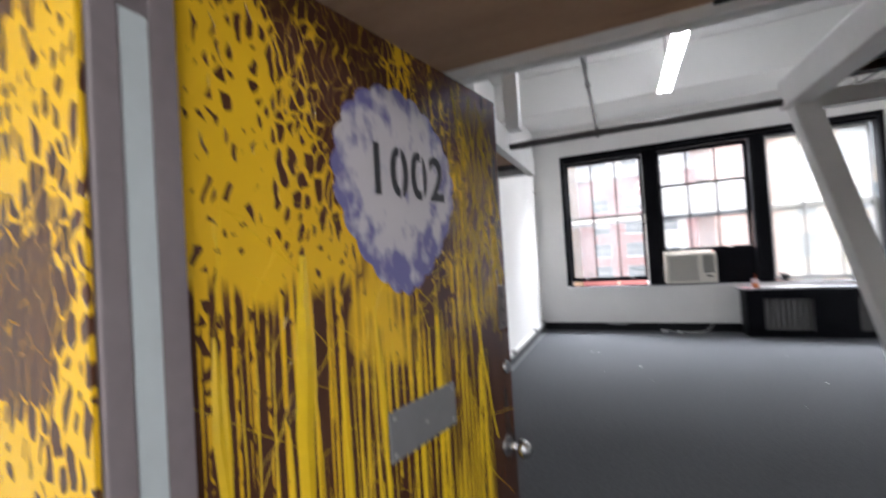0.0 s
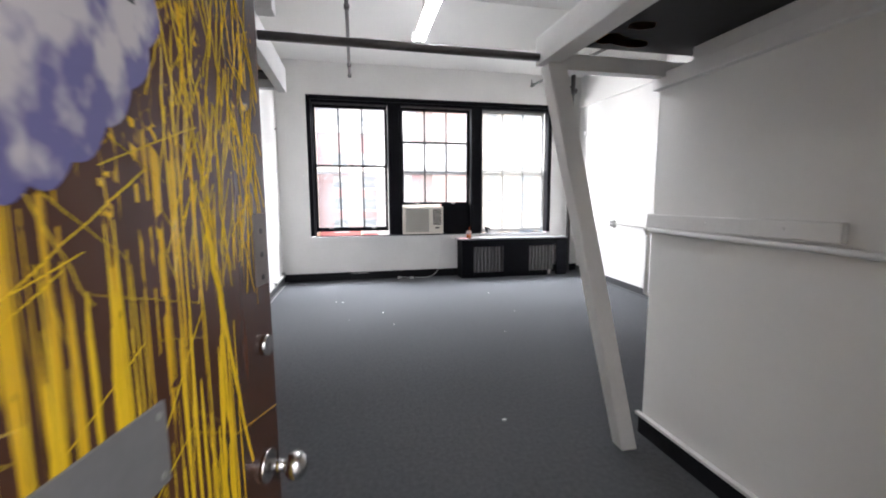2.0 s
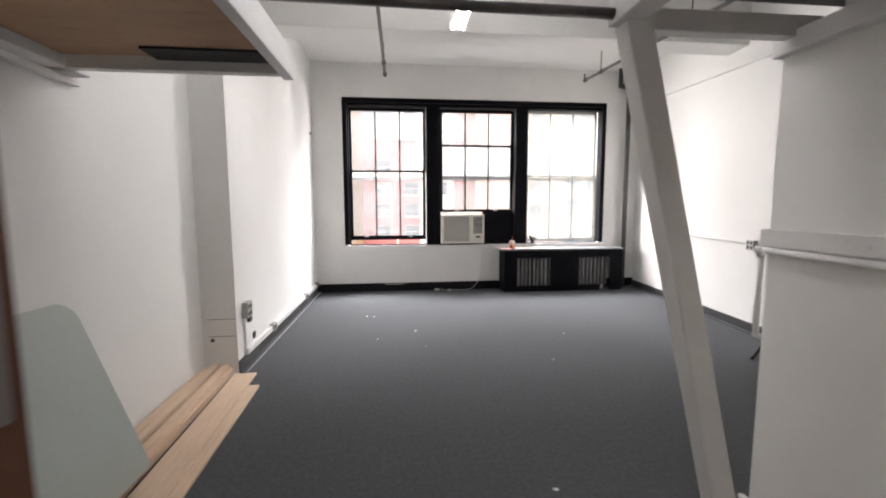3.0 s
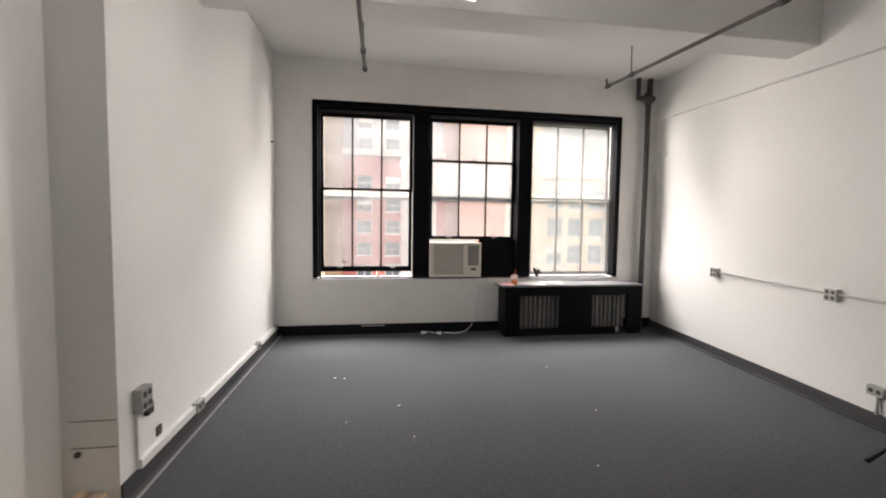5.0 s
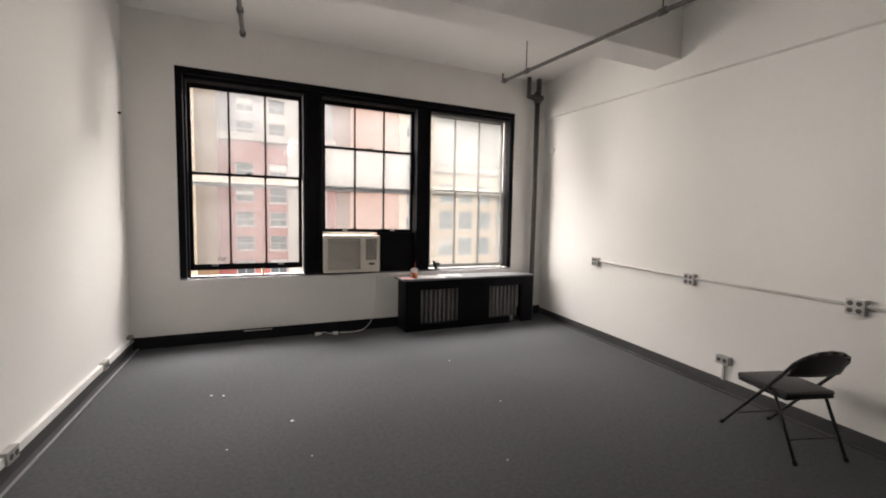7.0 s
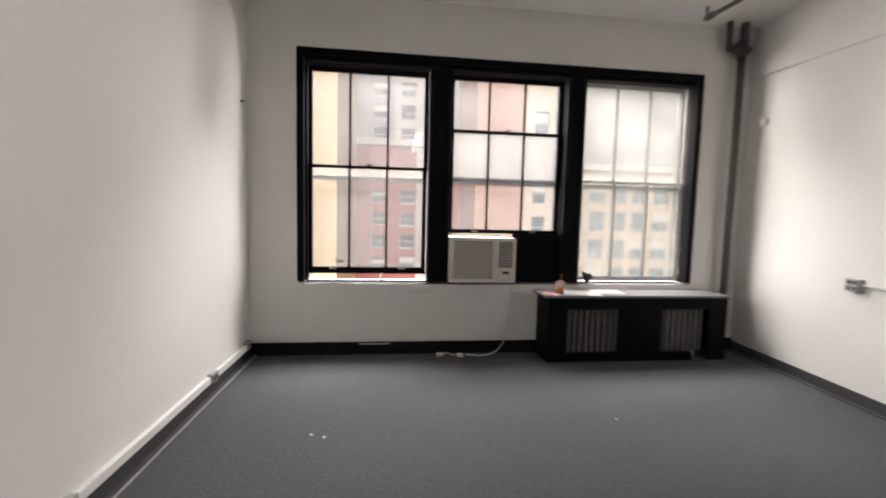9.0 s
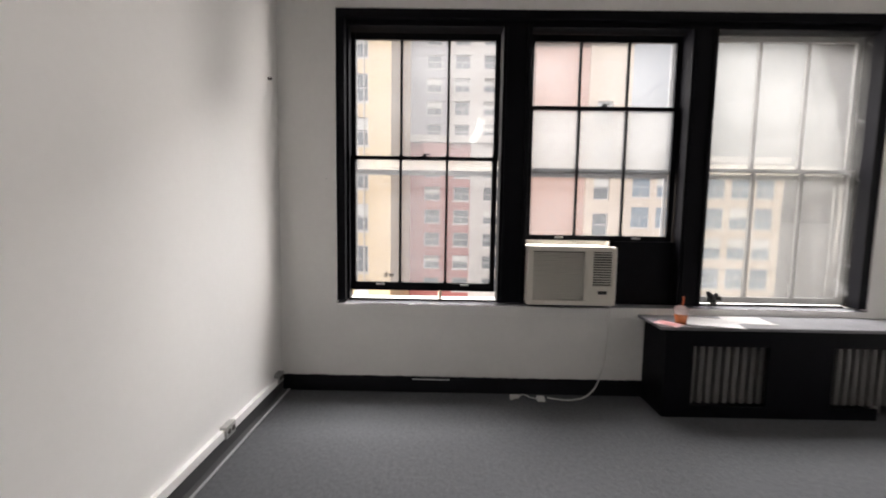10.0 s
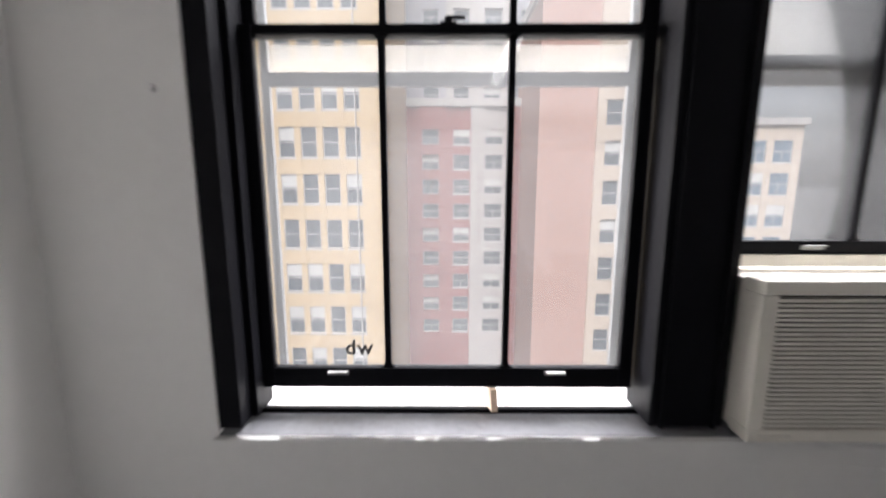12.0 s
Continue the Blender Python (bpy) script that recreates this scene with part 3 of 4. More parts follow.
# the second loft on its raking post
loft2 = thing("loft_platform_raking", "white framed loft with black underside on a leaning post", "loft", kind="structure")
P0, P1 = Vector((0.815, 2.80, 0)), Vector((0.845, 1.645, 0))
d = P1 - P0
mm = Matrix.Translation((P0.x, P0.y, 0)) @ Matrix.Rotation(math.atan2(d.y, d.x), 4, "Z")
part("front_beam", box(B(), -0.03, d.length, -0.055, 0.055, ZL - 0.005, ZL + 0.14, bevel=0.007, m=mm), TRIM, loft2)
part("end_beam", box(B(), 0.88, XP + 0.1, 2.77, 2.83, ZL - 0.03, ZL + 0.055, bevel=0.006), TRIM, loft2)
bm = B()
vs = [(0.875, 2.765), (0.905, 1.645), (4.0, 1.645), (4.0, 2.77)]
f = bm.faces.new([bm.verts.new((x, y, ZL + 0.09)) for x, y in vs])
g = bmesh.ops.extrude_face_region(bm, geom=[f])["geom"]
bmesh.ops.translate(bm, vec=(0, 0, 0.06), verts=[e for e in g if isinstance(e, bmesh.types.BMVert)])
bmesh.ops.recalc_face_normals(bm, faces=bm.faces)
part("deck", bm, PLY_BLACK, loft2, "black deck underside")
bm = B()
rr = random.Random(3)
for cx, cy, sx, sy in ((1.05, 2.62, 0.12, 0.07), (1.22, 2.66, 0.10, 0.05), (1.12, 2.45, 0.07, 0.05)):
    ring = [bm.verts.new((cx + sx * (0.75 + 0.35 * rr.random()) * math.cos(a / 14 * math.tau), cy + sy * (0.75 + 0.35 * rr.random()) * math.sin(a / 14 * math.tau), ZL + 0.086)) for a in range(14)]
    bm.faces.new(ring)
bmesh.ops.solidify(bm, geom=bm.faces[:], thickness=0.003)
part("bare_patches", bm, PLY, loft2, "bare brown plywood patches")
part("wall_ledger", box(B(), XP - 0.045, XP + 0.13, YD1 + 0.01, 2.88, ZL - 0.085, ZL - 0.0, bevel=0.006), TRIM, loft2)
part("upper_ledger", box(B(), XP - 0.01, XP + 0.13, 1.75, 2.62, ZL, ZL + 0.08, bevel=0.005), TRIM, loft2)
# raking post
a, b_ = Vector((1.37, 2.75, 0.0)), Vector((0.845, 2.79, ZL - 0.006))
bm = B()
hw = 0.05
corners = [(-hw, -hw), (hw, -hw), (hw, hw), (-hw, hw)]
lo = [bm.verts.new((a.x + x * 1.03, a.y + y, a.z)) for x, y in corners]
hi = [bm.verts.new((b_.x + x * 1.03, b_.y + y, b_.z)) for x, y in corners]
for i in range(4):
    bm.faces.new((lo[i], lo[(i + 1) % 4], hi[(i + 1) % 4], hi[i]))
bm.faces.new(lo[::-1]), bm.faces.new(hi)
bmesh.ops.bevel(bm, geom=[e for e in bm.edges], offset=0.005, segments=2, affect="EDGES")
part("raking_post", bm, TRIM, loft2)

bm = tube(B(), (-0.64, 2.765, ZL + 0.03), (0.79, 2.79, ZL + 0.03), 0.021, seg=16)
bar = tagged(part("hanging_bar", bm, STEEL, smooth=True), "dark steel pipe spanning between the two lofts", "pipe")

# ---- windows ----
SY = 8.875  # face of the sashes


def wedge_profile_frame():
    fr = thing("window_1", "wide triple sash window in a black painted frame", "window", kind="structure")
    part("head_casing", box(B(), WX0, WX1, YB + 0.012, YB + 0.22, WZ1 - 0.075, WZ1, bevel=0.005), BLACK, fr)
    part("head_stop", box(B(), WX0 + 0.08, WX1 - 0.08, YB + 0.06, YB + 0.22, WZ1 - 0.125, WZ1 - 0.076, bevel=0.005), BLACK, fr)
    part("jamb_casing", box(B(), WX0, WX0 + 0.075, YB + 0.012, YB + 0.22, WZ0 + 0.02, WZ1 - 0.076, bevel=0.005), BLACK, fr)
    part("jamb_stop", box(B(), WX0 + 0.076, WX0 + 0.098, YB + 0.09, YB + 0.22, WZ0 + 0.02, WZ1 - 0.126, bevel=0.003), BLACK, fr)
    part("jamb_casing", box(B(), WX1 - 0.075, WX1, YB + 0.012, YB + 0.22, WZ0 + 0.02, WZ1 - 0.076, bevel=0.005), BLACK, fr)
    for x0, x1 in ((0.43, 0.685), (2.10, 2.325)):
        part("mullion", box(B(), x0, x1, YB + 0.03, YB + 0.22, WZ0 + 0.02, WZ1 - 0.126, bevel=0.008), BLACK, fr)
        part("mullion_bead", box(B(), x0 + 0.03, x0 + 0.045, YB + 0.018, YB + 0.03, WZ0 + 0.02, WZ1 - 0.13, bevel=0.003), BLACK, fr)
        part("mullion_bead", box(B(), x1 - 0.045, x1 - 0.03, YB + 0.018, YB + 0.03, WZ0 + 0.02, WZ1 - 0.13, bevel=0.003), BLACK, fr)
    part("window_sill", box(B(), WX0, WX1, YB + 0.004, SY - 0.012, WZ0 - 0.04, WZ0 + 0.004, bevel=0.003), DUST, fr, "dusty dark sill")
    part("sill_stop", box(B(), WX0 + 0.076, WX1 - 0.076, SY - 0.011, SY + 0.012, WZ0 - 0.02, WZ0 + 0.020, bevel=0.003), BLACK, fr)
    part("outer_sill", box(B(), WX0, WX1, SY + 0.013, YB + 0.42, WZ0 - 0.10, WZ0 - 0.03, bevel=0.006), BEIGE_SILL, fr, "pale stone outer sill")
    return fr


win = wedge_profile_frame()
slab("trim_apron", WALL_OLD, WX0 - 0.02, 1.75, YB - 0.010, YB, 0.74, 0.836, label="white plaster apron under the sill", category="trim", bevel=0.004)


def sash(parent, name, x0, x1, z0, z1, y, material, pane_mat, rail=0.045, low=0.055, top=0.045, mun=0.022, depth=0.036, cross=()):
    """A three-light sash; x0..z1 bound its glass."""
    s = part(name, box(B(), x0 - rail, x0, y, y + depth, z0 - low, z1 + top, bevel=0.004), material, parent)
    bm = box(B(), x1, x1 + rail, y, y + depth, z0 - low, z1 + top, bevel=0.004)
    part("stile", bm, material, s)
    part("bottom_rail", box(B(), x0, x1, y, y + depth, z0 - low, z0, bevel=0.004), material, s)
    part("top_rail", box(B(), x0, x1, y, y + depth, z1, z1 + top, bevel=0.004), material, s)
    w = (x1 - x0 - 2 * mun) / 3
    for i in range(3):
        px = x0 + i * (w + mun)
        if i:
            part("muntin", box(B(), px - mun, px, y + 0.003, y + depth - 0.003, z0, z1, bevel=0.004), material, s)
        p = part("pane", box(B(), px, px + w, y + depth * 0.5, y + depth * 0.5 + 0.004, z0, z1), pane_mat, s)
        p.visible_shadow = False
        # putty fillets round off the glass corners
        bm = B()
        for cx, cz, sx, sz in ((px, z0, 1, 1), (px + w, z0, -1, 1), (px, z1, 1, -1), (px + w, z1, -1, -1)):
            q = [bm.verts.new(v) for v in ((cx, y + 0.008, cz), (cx + sx * 0.022, y + 0.008, cz), (cx + sx * 0.007, y + 0.008, cz + sz * 0.007), (cx, y + 0.008, cz + sz * 0.022))]
            bm.faces.new(q)
        bmesh.ops.solidify(bm, geom=bm.faces[:], thickness=0.008)
        part("putty", bm, material, s)
    return s


def latch(parent, x, y, z):
    bm = B()
    box(bm, x - 0.028, x + 0.028, y + 0.002, y + 0.03, z, z + 0.008, bevel=0.002)
    tube(bm, (x, y + 0.015, z + 0.006), (x, y + 0.015, z + 0.024), 0.013, seg=12)
    box(bm, x, x + 0.055, y + 0.006, y + 0.02, z + 0.016, z + 0.027, bevel=0.004)
    part("sash_lock", bm, BLACK, parent, "black cast sash lock")


def lift(parent, x, y, z):
    bm = B()
    box(bm, x - 0.04, x + 0.04, y - 0.004, y, z - 0.012, z + 0.004, bevel=0.001)
    box(bm, x - 0.036, x + 0.036, y - 0.02, y - 0.003, z, z + 0.005, bevel=0.002)
    part("sash_lift", bm, GALV, parent, "worn metal sash lift")


# first bay: lower sash propped a hand's width open
s = sash(win, "lower_sash", -0.92, 0.37, 1.017, 2.185, SY, BLACK, GLASS, rail=0.048, low=0.078, top=0.032)
latch(s, -0.27, SY, 2.217)
lift(s, -0.68, SY, 1.003), lift(s, 0.13, SY, 1.003)
sash(win, "upper_sash", -0.925, 0.38, 2.222, 3.285, SY + 0.04, BLACK, GLASS, rail=0.048, low=0.034, top=0.06)
# middle bay: lower sash pushed up over the air conditioner
s = sash(win, "lower_sash", 0.738, 2.035, 1.498, 2.66, SY, BLACK, GLASS, rail=0.05, low=0.05, top=0.035)
latch(s, 1.39, SY, 2.695)
lift(s, 1.02, SY, 1.48), lift(s, 1.75, SY, 1.48)
sash(win, "upper_sash", 0.738, 2.05, 2.13, 3.285, SY + 0.04, BLACK, GLASS, rail=0.05, low=0.045, top=0.06)
# last bay, behind a sheet of plastic
# tinted darker too, so that the outdoor view is dimmed
GLASS_GRIMY = glass("grimy_dimmed_glass", 0.05, clear=(0.60, 0.60, 0.58), streak=0.02)
TRIM_FILMED = mat("dull_grey_sash_paint", (0.10, 0.10, 0.10), 0.6, var=0.1)
sash(win, "lower_sash", 2.385, 3.70, 0.93, 2.115, SY, TRIM_FILMED, GLASS_GRIMY, rail=0.05, low=0.06, top=0.03, mun=0.032)
sash(win, "upper_sash", 2.39, 3.695, 2.15, 3.30, SY + 0.04, TRIM_FILMED, GLASS_GRIMY, rail=0.05, low=0.035, top=0.05, mun=0.032)
bm = B()
nx, nz = 44, 70
grid = []
nz_seed = Vector((3.1, 0.7, 0))
for j in range(nz + 1):
    row = []
    for i in range(nx + 1):
        u, w = i / nx, j / nz
        x, z = 2.327 + u * (3.762 - 2.327), 0.865 + w * (3.348 - 0.865)
        edge_pull = min(1, 6 * min(u, 1 - u), 6 * min(w, 1 - w))
        y = 8.842 + edge_pull * 0.010 * noise.noise(Vector((x * 2.5 + z * 1.6, z * 9 - x * 5, 0.3))) + 0.004 * noise.noise(Vector((x * 14, z * 14, 2)))
        row.append(bm.verts.new((x, y, z)))
    grid.append(row)
for j in range(nz):
    for i in range(nx):
        bm.faces.new((grid[j][i], grid[j][i + 1], grid[j + 1][i + 1], grid[j + 1][i]))
film_ob = part("weather_film", bm, FILM, win, "wrinkled translucent plastic sheet", smooth=True)
film_ob.visible_shadow = False
CREASE = glass("creased_film", 0.22, (0.85, 0.85, 0.85), clear=(0.75, 0.75, 0.75), streak=0.04)
rr = random.Random(12)
bm = B()
for k in range(26):
    left = k % 3 != 0
    x, z = (2.335 if left else 3.755), rr.uniform(0.9, 3.3)
    ln, up, w = rr.uniform(0.12, 0.5), rr.uniform(0.15, 0.75), rr.uniform(0.003, 0.007)
    sg = 1 if left else -1
    q = [(x, 8.832, z - w), (x + sg * ln, 8.832, z + ln * up), (x, 8.832, z + w)]
    bm.faces.new([bm.verts.new(v) for v in q])
bmesh.ops.solidify(bm, geom=bm.faces[:], thickness=0.001)
cr = part("film_creases", bm, CREASE, win, "pulled creases in the plastic")
cr.visible_shadow = False
# storm windows outside
for x0, x1 in ((-0.965, 0.425), (0.69, 2.095), (2.33, 3.76)):
    st = part("storm_frame", box(B(), x0, x0 + 0.03, 9.03, 9.05, 0.90, 3.40), STORM, win)
    part("rail", box(B(), x0 + 0.03, x1 - 0.03, 9.03, 9.05, 2.055, 2.105), STORM, st)
    # added hazy pane that imitates the look of overlapping sashes
    obs = part("pane", box(B(), x0 + 0.03, x1 - 0.03, 9.038, 9.042, 2.106, 2.2 if x0 != 0.69 else 2.68), GLASS_OVERLAP, st)
    obs.visible_shadow = False
    part("rail", box(B(), x0 + 0.03, x1 - 0.03, 9.03, 9.05, 3.36, 3.40), STORM, st)
    part("stile", box(B(), x1 - 0.03, x1, 9.03, 9.05, 0.90, 3.40), STORM, st)
part("filler_panel", box(B(), 1.50, 2.10, SY - 0.02, SY + 0.01, WZ0 + 0.02, 1.448, bevel=0.003), BLACK, win, "black painted filler panel")
# decal on the first pane, mirrored lettering
lettering("dw", 0.08, MARK, win, pose(-0.655, SY + 0.0165, 1.065, 90, 0, 0), "decal", 1.0)
# stick that props the sash
bm = box(B(), -0.012, 0.012, -0.05, 0.05, 0, 0.082, bevel=0.003)
stick = part("prop_stick", bm, PINE)
stick.matrix_world = pose(-0.105, SY - 0.005, WZ0 + 0.0205, -12, 0, 8)
tagged(stick, "short pine stick holding the raised sash open", "stick")

# ---- air conditioner ----
ac = thing("air_conditioner", "cream window air conditioner with slatted grille on the sill", "air conditioner", pose(1.09, 8.635, 0.872))
W, H = 0.80, 0.535
part("casing", box(B(), -W / 2 + 0.012, W / 2 - 0.012, 0.05, 0.55, 0.0, H - 0.012, bevel=0.008), ACWHITE, ac)
bm = B()
box(bm, -W / 2, W / 2, 0.012, 0.10, 0.0, 0.045, bevel=0.006)
box(bm, -W / 2, W / 2, 0.012, 0.10, H - 0.045, H, bevel=0.006)
box(bm, -W / 2, -W / 2 + 0.05, 0.0125, 0.0995, 0.046, H - 0.046)
box(bm, 0.115, W / 2, 0.0125, 0.0995, 0.046, 0.18)
box(bm, 0.115, 0.19, 0.0125, 0.0995, 0.18, H - 0.046)
box(bm, W / 2 - 0.035, W / 2, 0.0125, 0.0995, 0.18, H - 0.046)
face = part("front_bezel", bm, ACWHITE, ac)
part("void", box(B(), -W / 2 + 0.05, W / 2 - 0.03, 0.045, 0.05, 0.046, H - 0.046), ACDARK, ac)
n = 28
for i in range(n):
    z = 0.06 + i * (H - 0.12) / (n - 1)
    xr = 0.098 + 0.05 * math.sin(i / (n - 1) * math.pi)
    part("grille_slat", box(B(), -W / 2 + 0.05, xr, 0.0115, 0.036, z - 0.0052, z + 0.0042), ACGRILLE, ac)
for i in range(13):
    z = 0.20 + i * (H - 0.26) / 12
    part("vent_louvre", box(B(), 0.195, W / 2 - 0.04, 0.018, 0.040, z - 0.0045, z + 0.0045, m=Matrix.Translation((0, 0, z)) @ Matrix.Rotation(0.0, 4, "X") @ Matrix.Translation((0, 0, -z))), ACGRILLE, ac)
part("display", box(B(), 0.24, 0.32, 0.006, 0.014, 0.105, 0.135, bevel=0.002), ACDARK, ac, "dark control window")
part("maker_badge", box(B(), -0.36, -0.26, 0.0095, 0.0125, 0.018, 0.026), ACGRILLE, ac)
part("top_seal", box(B(), 0.70 - 1.09, 1.46 - 1.09, 0.225, 0.262, H + 0.002, H + 0.045, bevel=0.004), ACWHITE, ac, "cream foam seal strip")

# power cord
cu_pts = [(1.44, 8.63, 0.87), (1.45, 8.66, 0.70), (1.445, 8.675, 0.45), (1.40, 8.66, 0.22), (1.28, 8.60, 0.06), (1.12, 8.57, 0.016), (0.98, 8.58, 0.016), (0.90, 8.60, 0.018)]


def cord(name, pts, r, material, parent=None):
    cu = bpy.data.curves.new(name, "CURVE")
    cu.dimensions, cu.bevel_depth, cu.bevel_resolution, cu.resolution_u = "3D", r, 2, 8
    sp = cu.splines.new("BEZIER")
    sp.bezier_points.add(len(pts) - 1)
    for p, c in zip(sp.bezier_points, pts):
        p.co, p.handle_left_type, p.handle_right_type = c, "AUTO", "AUTO"
    tmp = bpy.data.objects.new(name, cu)
    scene.collection.objects.link(tmp)
    bpy.context.view_layer.update()
    me = bpy.data.meshes.new_from_object(tmp.evaluated_get(bpy.context.evaluated_depsgraph_get()))
    bpy.data.objects.remove(tmp)
    me.materials.clear()
    me.materials.append(material)
    ob = new(name, me)
    if parent is not None:
        ob.parent = parent
    return ob


cable = thing("power_cord", "white power cord with plug lying on the carpet", "cable")
cord("cord", cu_pts, 0.006, PLASTIC, cable)
part("breaker_block", box(B(), 0.80, 0.87, 8.55, 8.62, 0.0, 0.03, bevel=0.006), PLASTIC, cable, "white plug breaker block")
cord("cord_tail", [(0.80, 8.59, 0.012), (0.74, 8.60, 0.02), (0.69, 8.63, 0.03), (0.64, 8.60, 0.03)], 0.005, PLASTIC, cable)
bm = B()
tube(bm, (0.56, 8.575, 0.028), (0.64, 8.60, 0.028), 0.026, 0.016, seg=12)
part("plug", bm, PLASTIC, cable, "round white plug", smooth=True)

# ---- radiator cover ----
rc = thing("radiator_cover", "black painted radiator cover with two arched openings under the window", "radiator cover")
RX0, RX1, RY0, RZ = 1.795, 4.03, 8.32, 0.755
part("top", box(B(), RX0 - 0.06, RX1 + 0.01, RY0 - 0.02, YB - 0.001, RZ, RZ + 0.028, bevel=0.006), RADTOP, rc, "scuffed dark grey top")
part("front_panel", box(B(), RX0, 2.03, RY0, RY0 + 0.025, 0, RZ, bevel=0.004), BLACK, rc)
part("front_panel", box(B(), 2.66, 3.20, RY0, RY0 + 0.025, 0.0, RZ, bevel=0.004), BLACK, rc)
part("front_panel", box(B(), 3.80, RX1, RY0, RY0 + 0.025, 0, RZ, bevel=0.004), BLACK, rc)
part("top_rail", box(B(), 2.031, 2.659, RY0 + 0.001, RY0 + 0.024, 0.615, RZ, bevel=0.003), BLACK, rc)
part("top_rail", box(B(), 3.201, 3.799, RY0 + 0.001, RY0 + 0.024, 0.615, RZ, bevel=0.003), BLACK, rc)
part("foot_rail", box(B(), 2.031, 2.659, RY0 + 0.001, RY0 + 0.024, 0.0, 0.10, bevel=0.003), BLACK, rc)
part("foot_rail", box(B(), 3.201, 3.60, RY0 + 0.001, RY0 + 0.024, 0.0, 0.10, bevel=0.003), BLACK, rc)
part("side_panel", box(B(), RX0, RX0 + 0.025, RY0 + 0.026, YB - 0.02, 0, RZ, bevel=0.004), BLACK, rc)
part("side_panel", box(B(), RX1 - 0.025, RX1, RY0 + 0.026, YB - 0.02, 0, RZ, bevel=0.004), BLACK, rc)
rad = thing("radiator", "silver-grey cast iron column radiator inside the cover", "radiator")
for i in range(26):
    x = 1.93 + i * 0.073
    bm = B()
    box(bm, x - 0.024, x + 0.024, 8.39, 8.60, 0.09, 0.64, bevel=0.018)
    part("section", bm, RADIATOR, rad)
for x in (1.93, 3.755):
    part("foot", box(B(), x - 0.02, x + 0.02, 8.46, 8.60, 0.0, 0.095, bevel=0.006), RADIATOR, rad)
part("valve_pipe", tube(B(), (3.72, 8.47, 0.0), (3.72, 8.47, 0.14), 0.022, seg=12), PLASTIC, rad)

# things on the cover
cup = thing("iced_drink_cup", "clear plastic cup of orange iced drink with a straw", "cup", pose(1.955, 8.41, RZ + 0.0285))
bm = tube(B(), (0, 0, 0), (0, 0, 0.085), 0.042, 0.052, seg=20)
part("drink", bm, DRINK, cup, "orange drink", smooth=True)
bm = tube(B(), (0, 0, 0.086), (0, 0, 0.13), 0.053, 0.058, seg=20)
part("cup_wall", bm, CUPPLASTIC, cup, smooth=True)
bm = B()
tube(bm, (0, 0, 0.13), (0, 0, 0.138), 0.062, seg=20)
ball(bm, (0, 0, 0.138), 0.05, 1, 1, 0.45, seg=16)
part("lid", bm, CUPPLASTIC, cup, "clear domed lid", smooth=True)
part("straw", tube(B(), (0, 0, 0.02), (0.012, -0.004, 0.235), 0.006, seg=10), STRAW, cup, "orange straw")


def sheet(name, w, l, m, material, curl=0.01, seed=1):
    bm = B()
    g = [[bm.verts.new((w * (i / 8 - 0.5), l * (j / 8 - 0.5), 0.001 + curl * max(0, noise.noise(Vector((i * 0.25 + seed, j * 0.3, seed)))) + curl * (abs(i / 8 - 0.5) ** 3) * 4)) for j in range(9)] for i in range(9)]
    for i in range(8):
        for j in range(8):
            bm.faces.new((g[i][j], g[i + 1][j], g[i + 1][j + 1], g[i][j + 1]))
    bmesh.ops.solidify(bm, geom=bm.faces[:], thickness=0.0012)
    ob = part(name, bm, material)
    ob.matrix_world = m
    return ob


fl = sheet("flyer", 0.15, 0.20, pose(1.83, 8.38, RZ + 0.030, 0, 0, 35), PINKPAPER, 0.012, 2)
tagged(fl, "pink and white printed flyer on the radiator cover", "flyer")
for i in range(4):
    part("printed_line", box(B(), -0.05, 0.045 - 0.012 * (i % 2), -0.06 + i * 0.03, -0.05 + i * 0.03, 0.0135, 0.0145), PRINT, fl)
tagged(sheet("paper_sheet", 0.30, 0.42, pose(2.24, 8.44, RZ + 0.030, 0, 0, 74), PAPER, 0.012, 5), "curled sheet of white paper on the cover", "paper")
tagged(sheet("paper_sheet", 0.26, 0.36, pose(2.60, 8.53, RZ + 0.031, 0, 0, 86), PAPER, 0.010, 7), "curled sheet of white paper on the cover", "paper")
orn = thing("ornament", "small black cast ornament on the window sill", "ornament", pose(2.47, 8.79, WZ0 + 0.02))
bm = B()
rr = random.Random(9)
for i in range(11):
    ball(bm, (rr.uniform(-0.055, 0.055), rr.uniform(-0.02, 0.02), rr.uniform(0.04, 0.13)), rr.uniform(0.018, 0.032), seg=8)
tube(bm, (0, 0, 0), (0, 0, 0.05), 0.035, 0.02, seg=12)
part("body", bm, ROSE, orn, smooth=True)

# ---- pipes ----
riser = thing("steam_riser", "black painted steam riser pipe in the corner", "pipe")
bm = tube(B(), (4.20, 8.60, 0.0), (4.20, 8.60, 3.72), 0.042, seg=16)
part("pipe", bm, PIPE, riser, smooth=True)
bm = B()
tube(bm, (4.20, 8.60, 3.66), (4.20, 8.60, 3.84), 0.058, seg=16)
tube(bm, (4.09, 8.60, 3.75), (4.29, 8.60, 3.75), 0.05, seg=14)
part("tee", bm, PIPE, riser, smooth=True)
part("pipe", tube(B(), (4.22, 8.60, 3.84), (4.22, 8.60, ZC), 0.042, seg=14), PIPE, riser, smooth=True)
part("branch", bend(B(), [(4.12, 8.60, 3.75), (4.02, 8.60, 3.75), (4.02, 8.60, ZC)], 0.036), PIPE, riser, smooth=True)


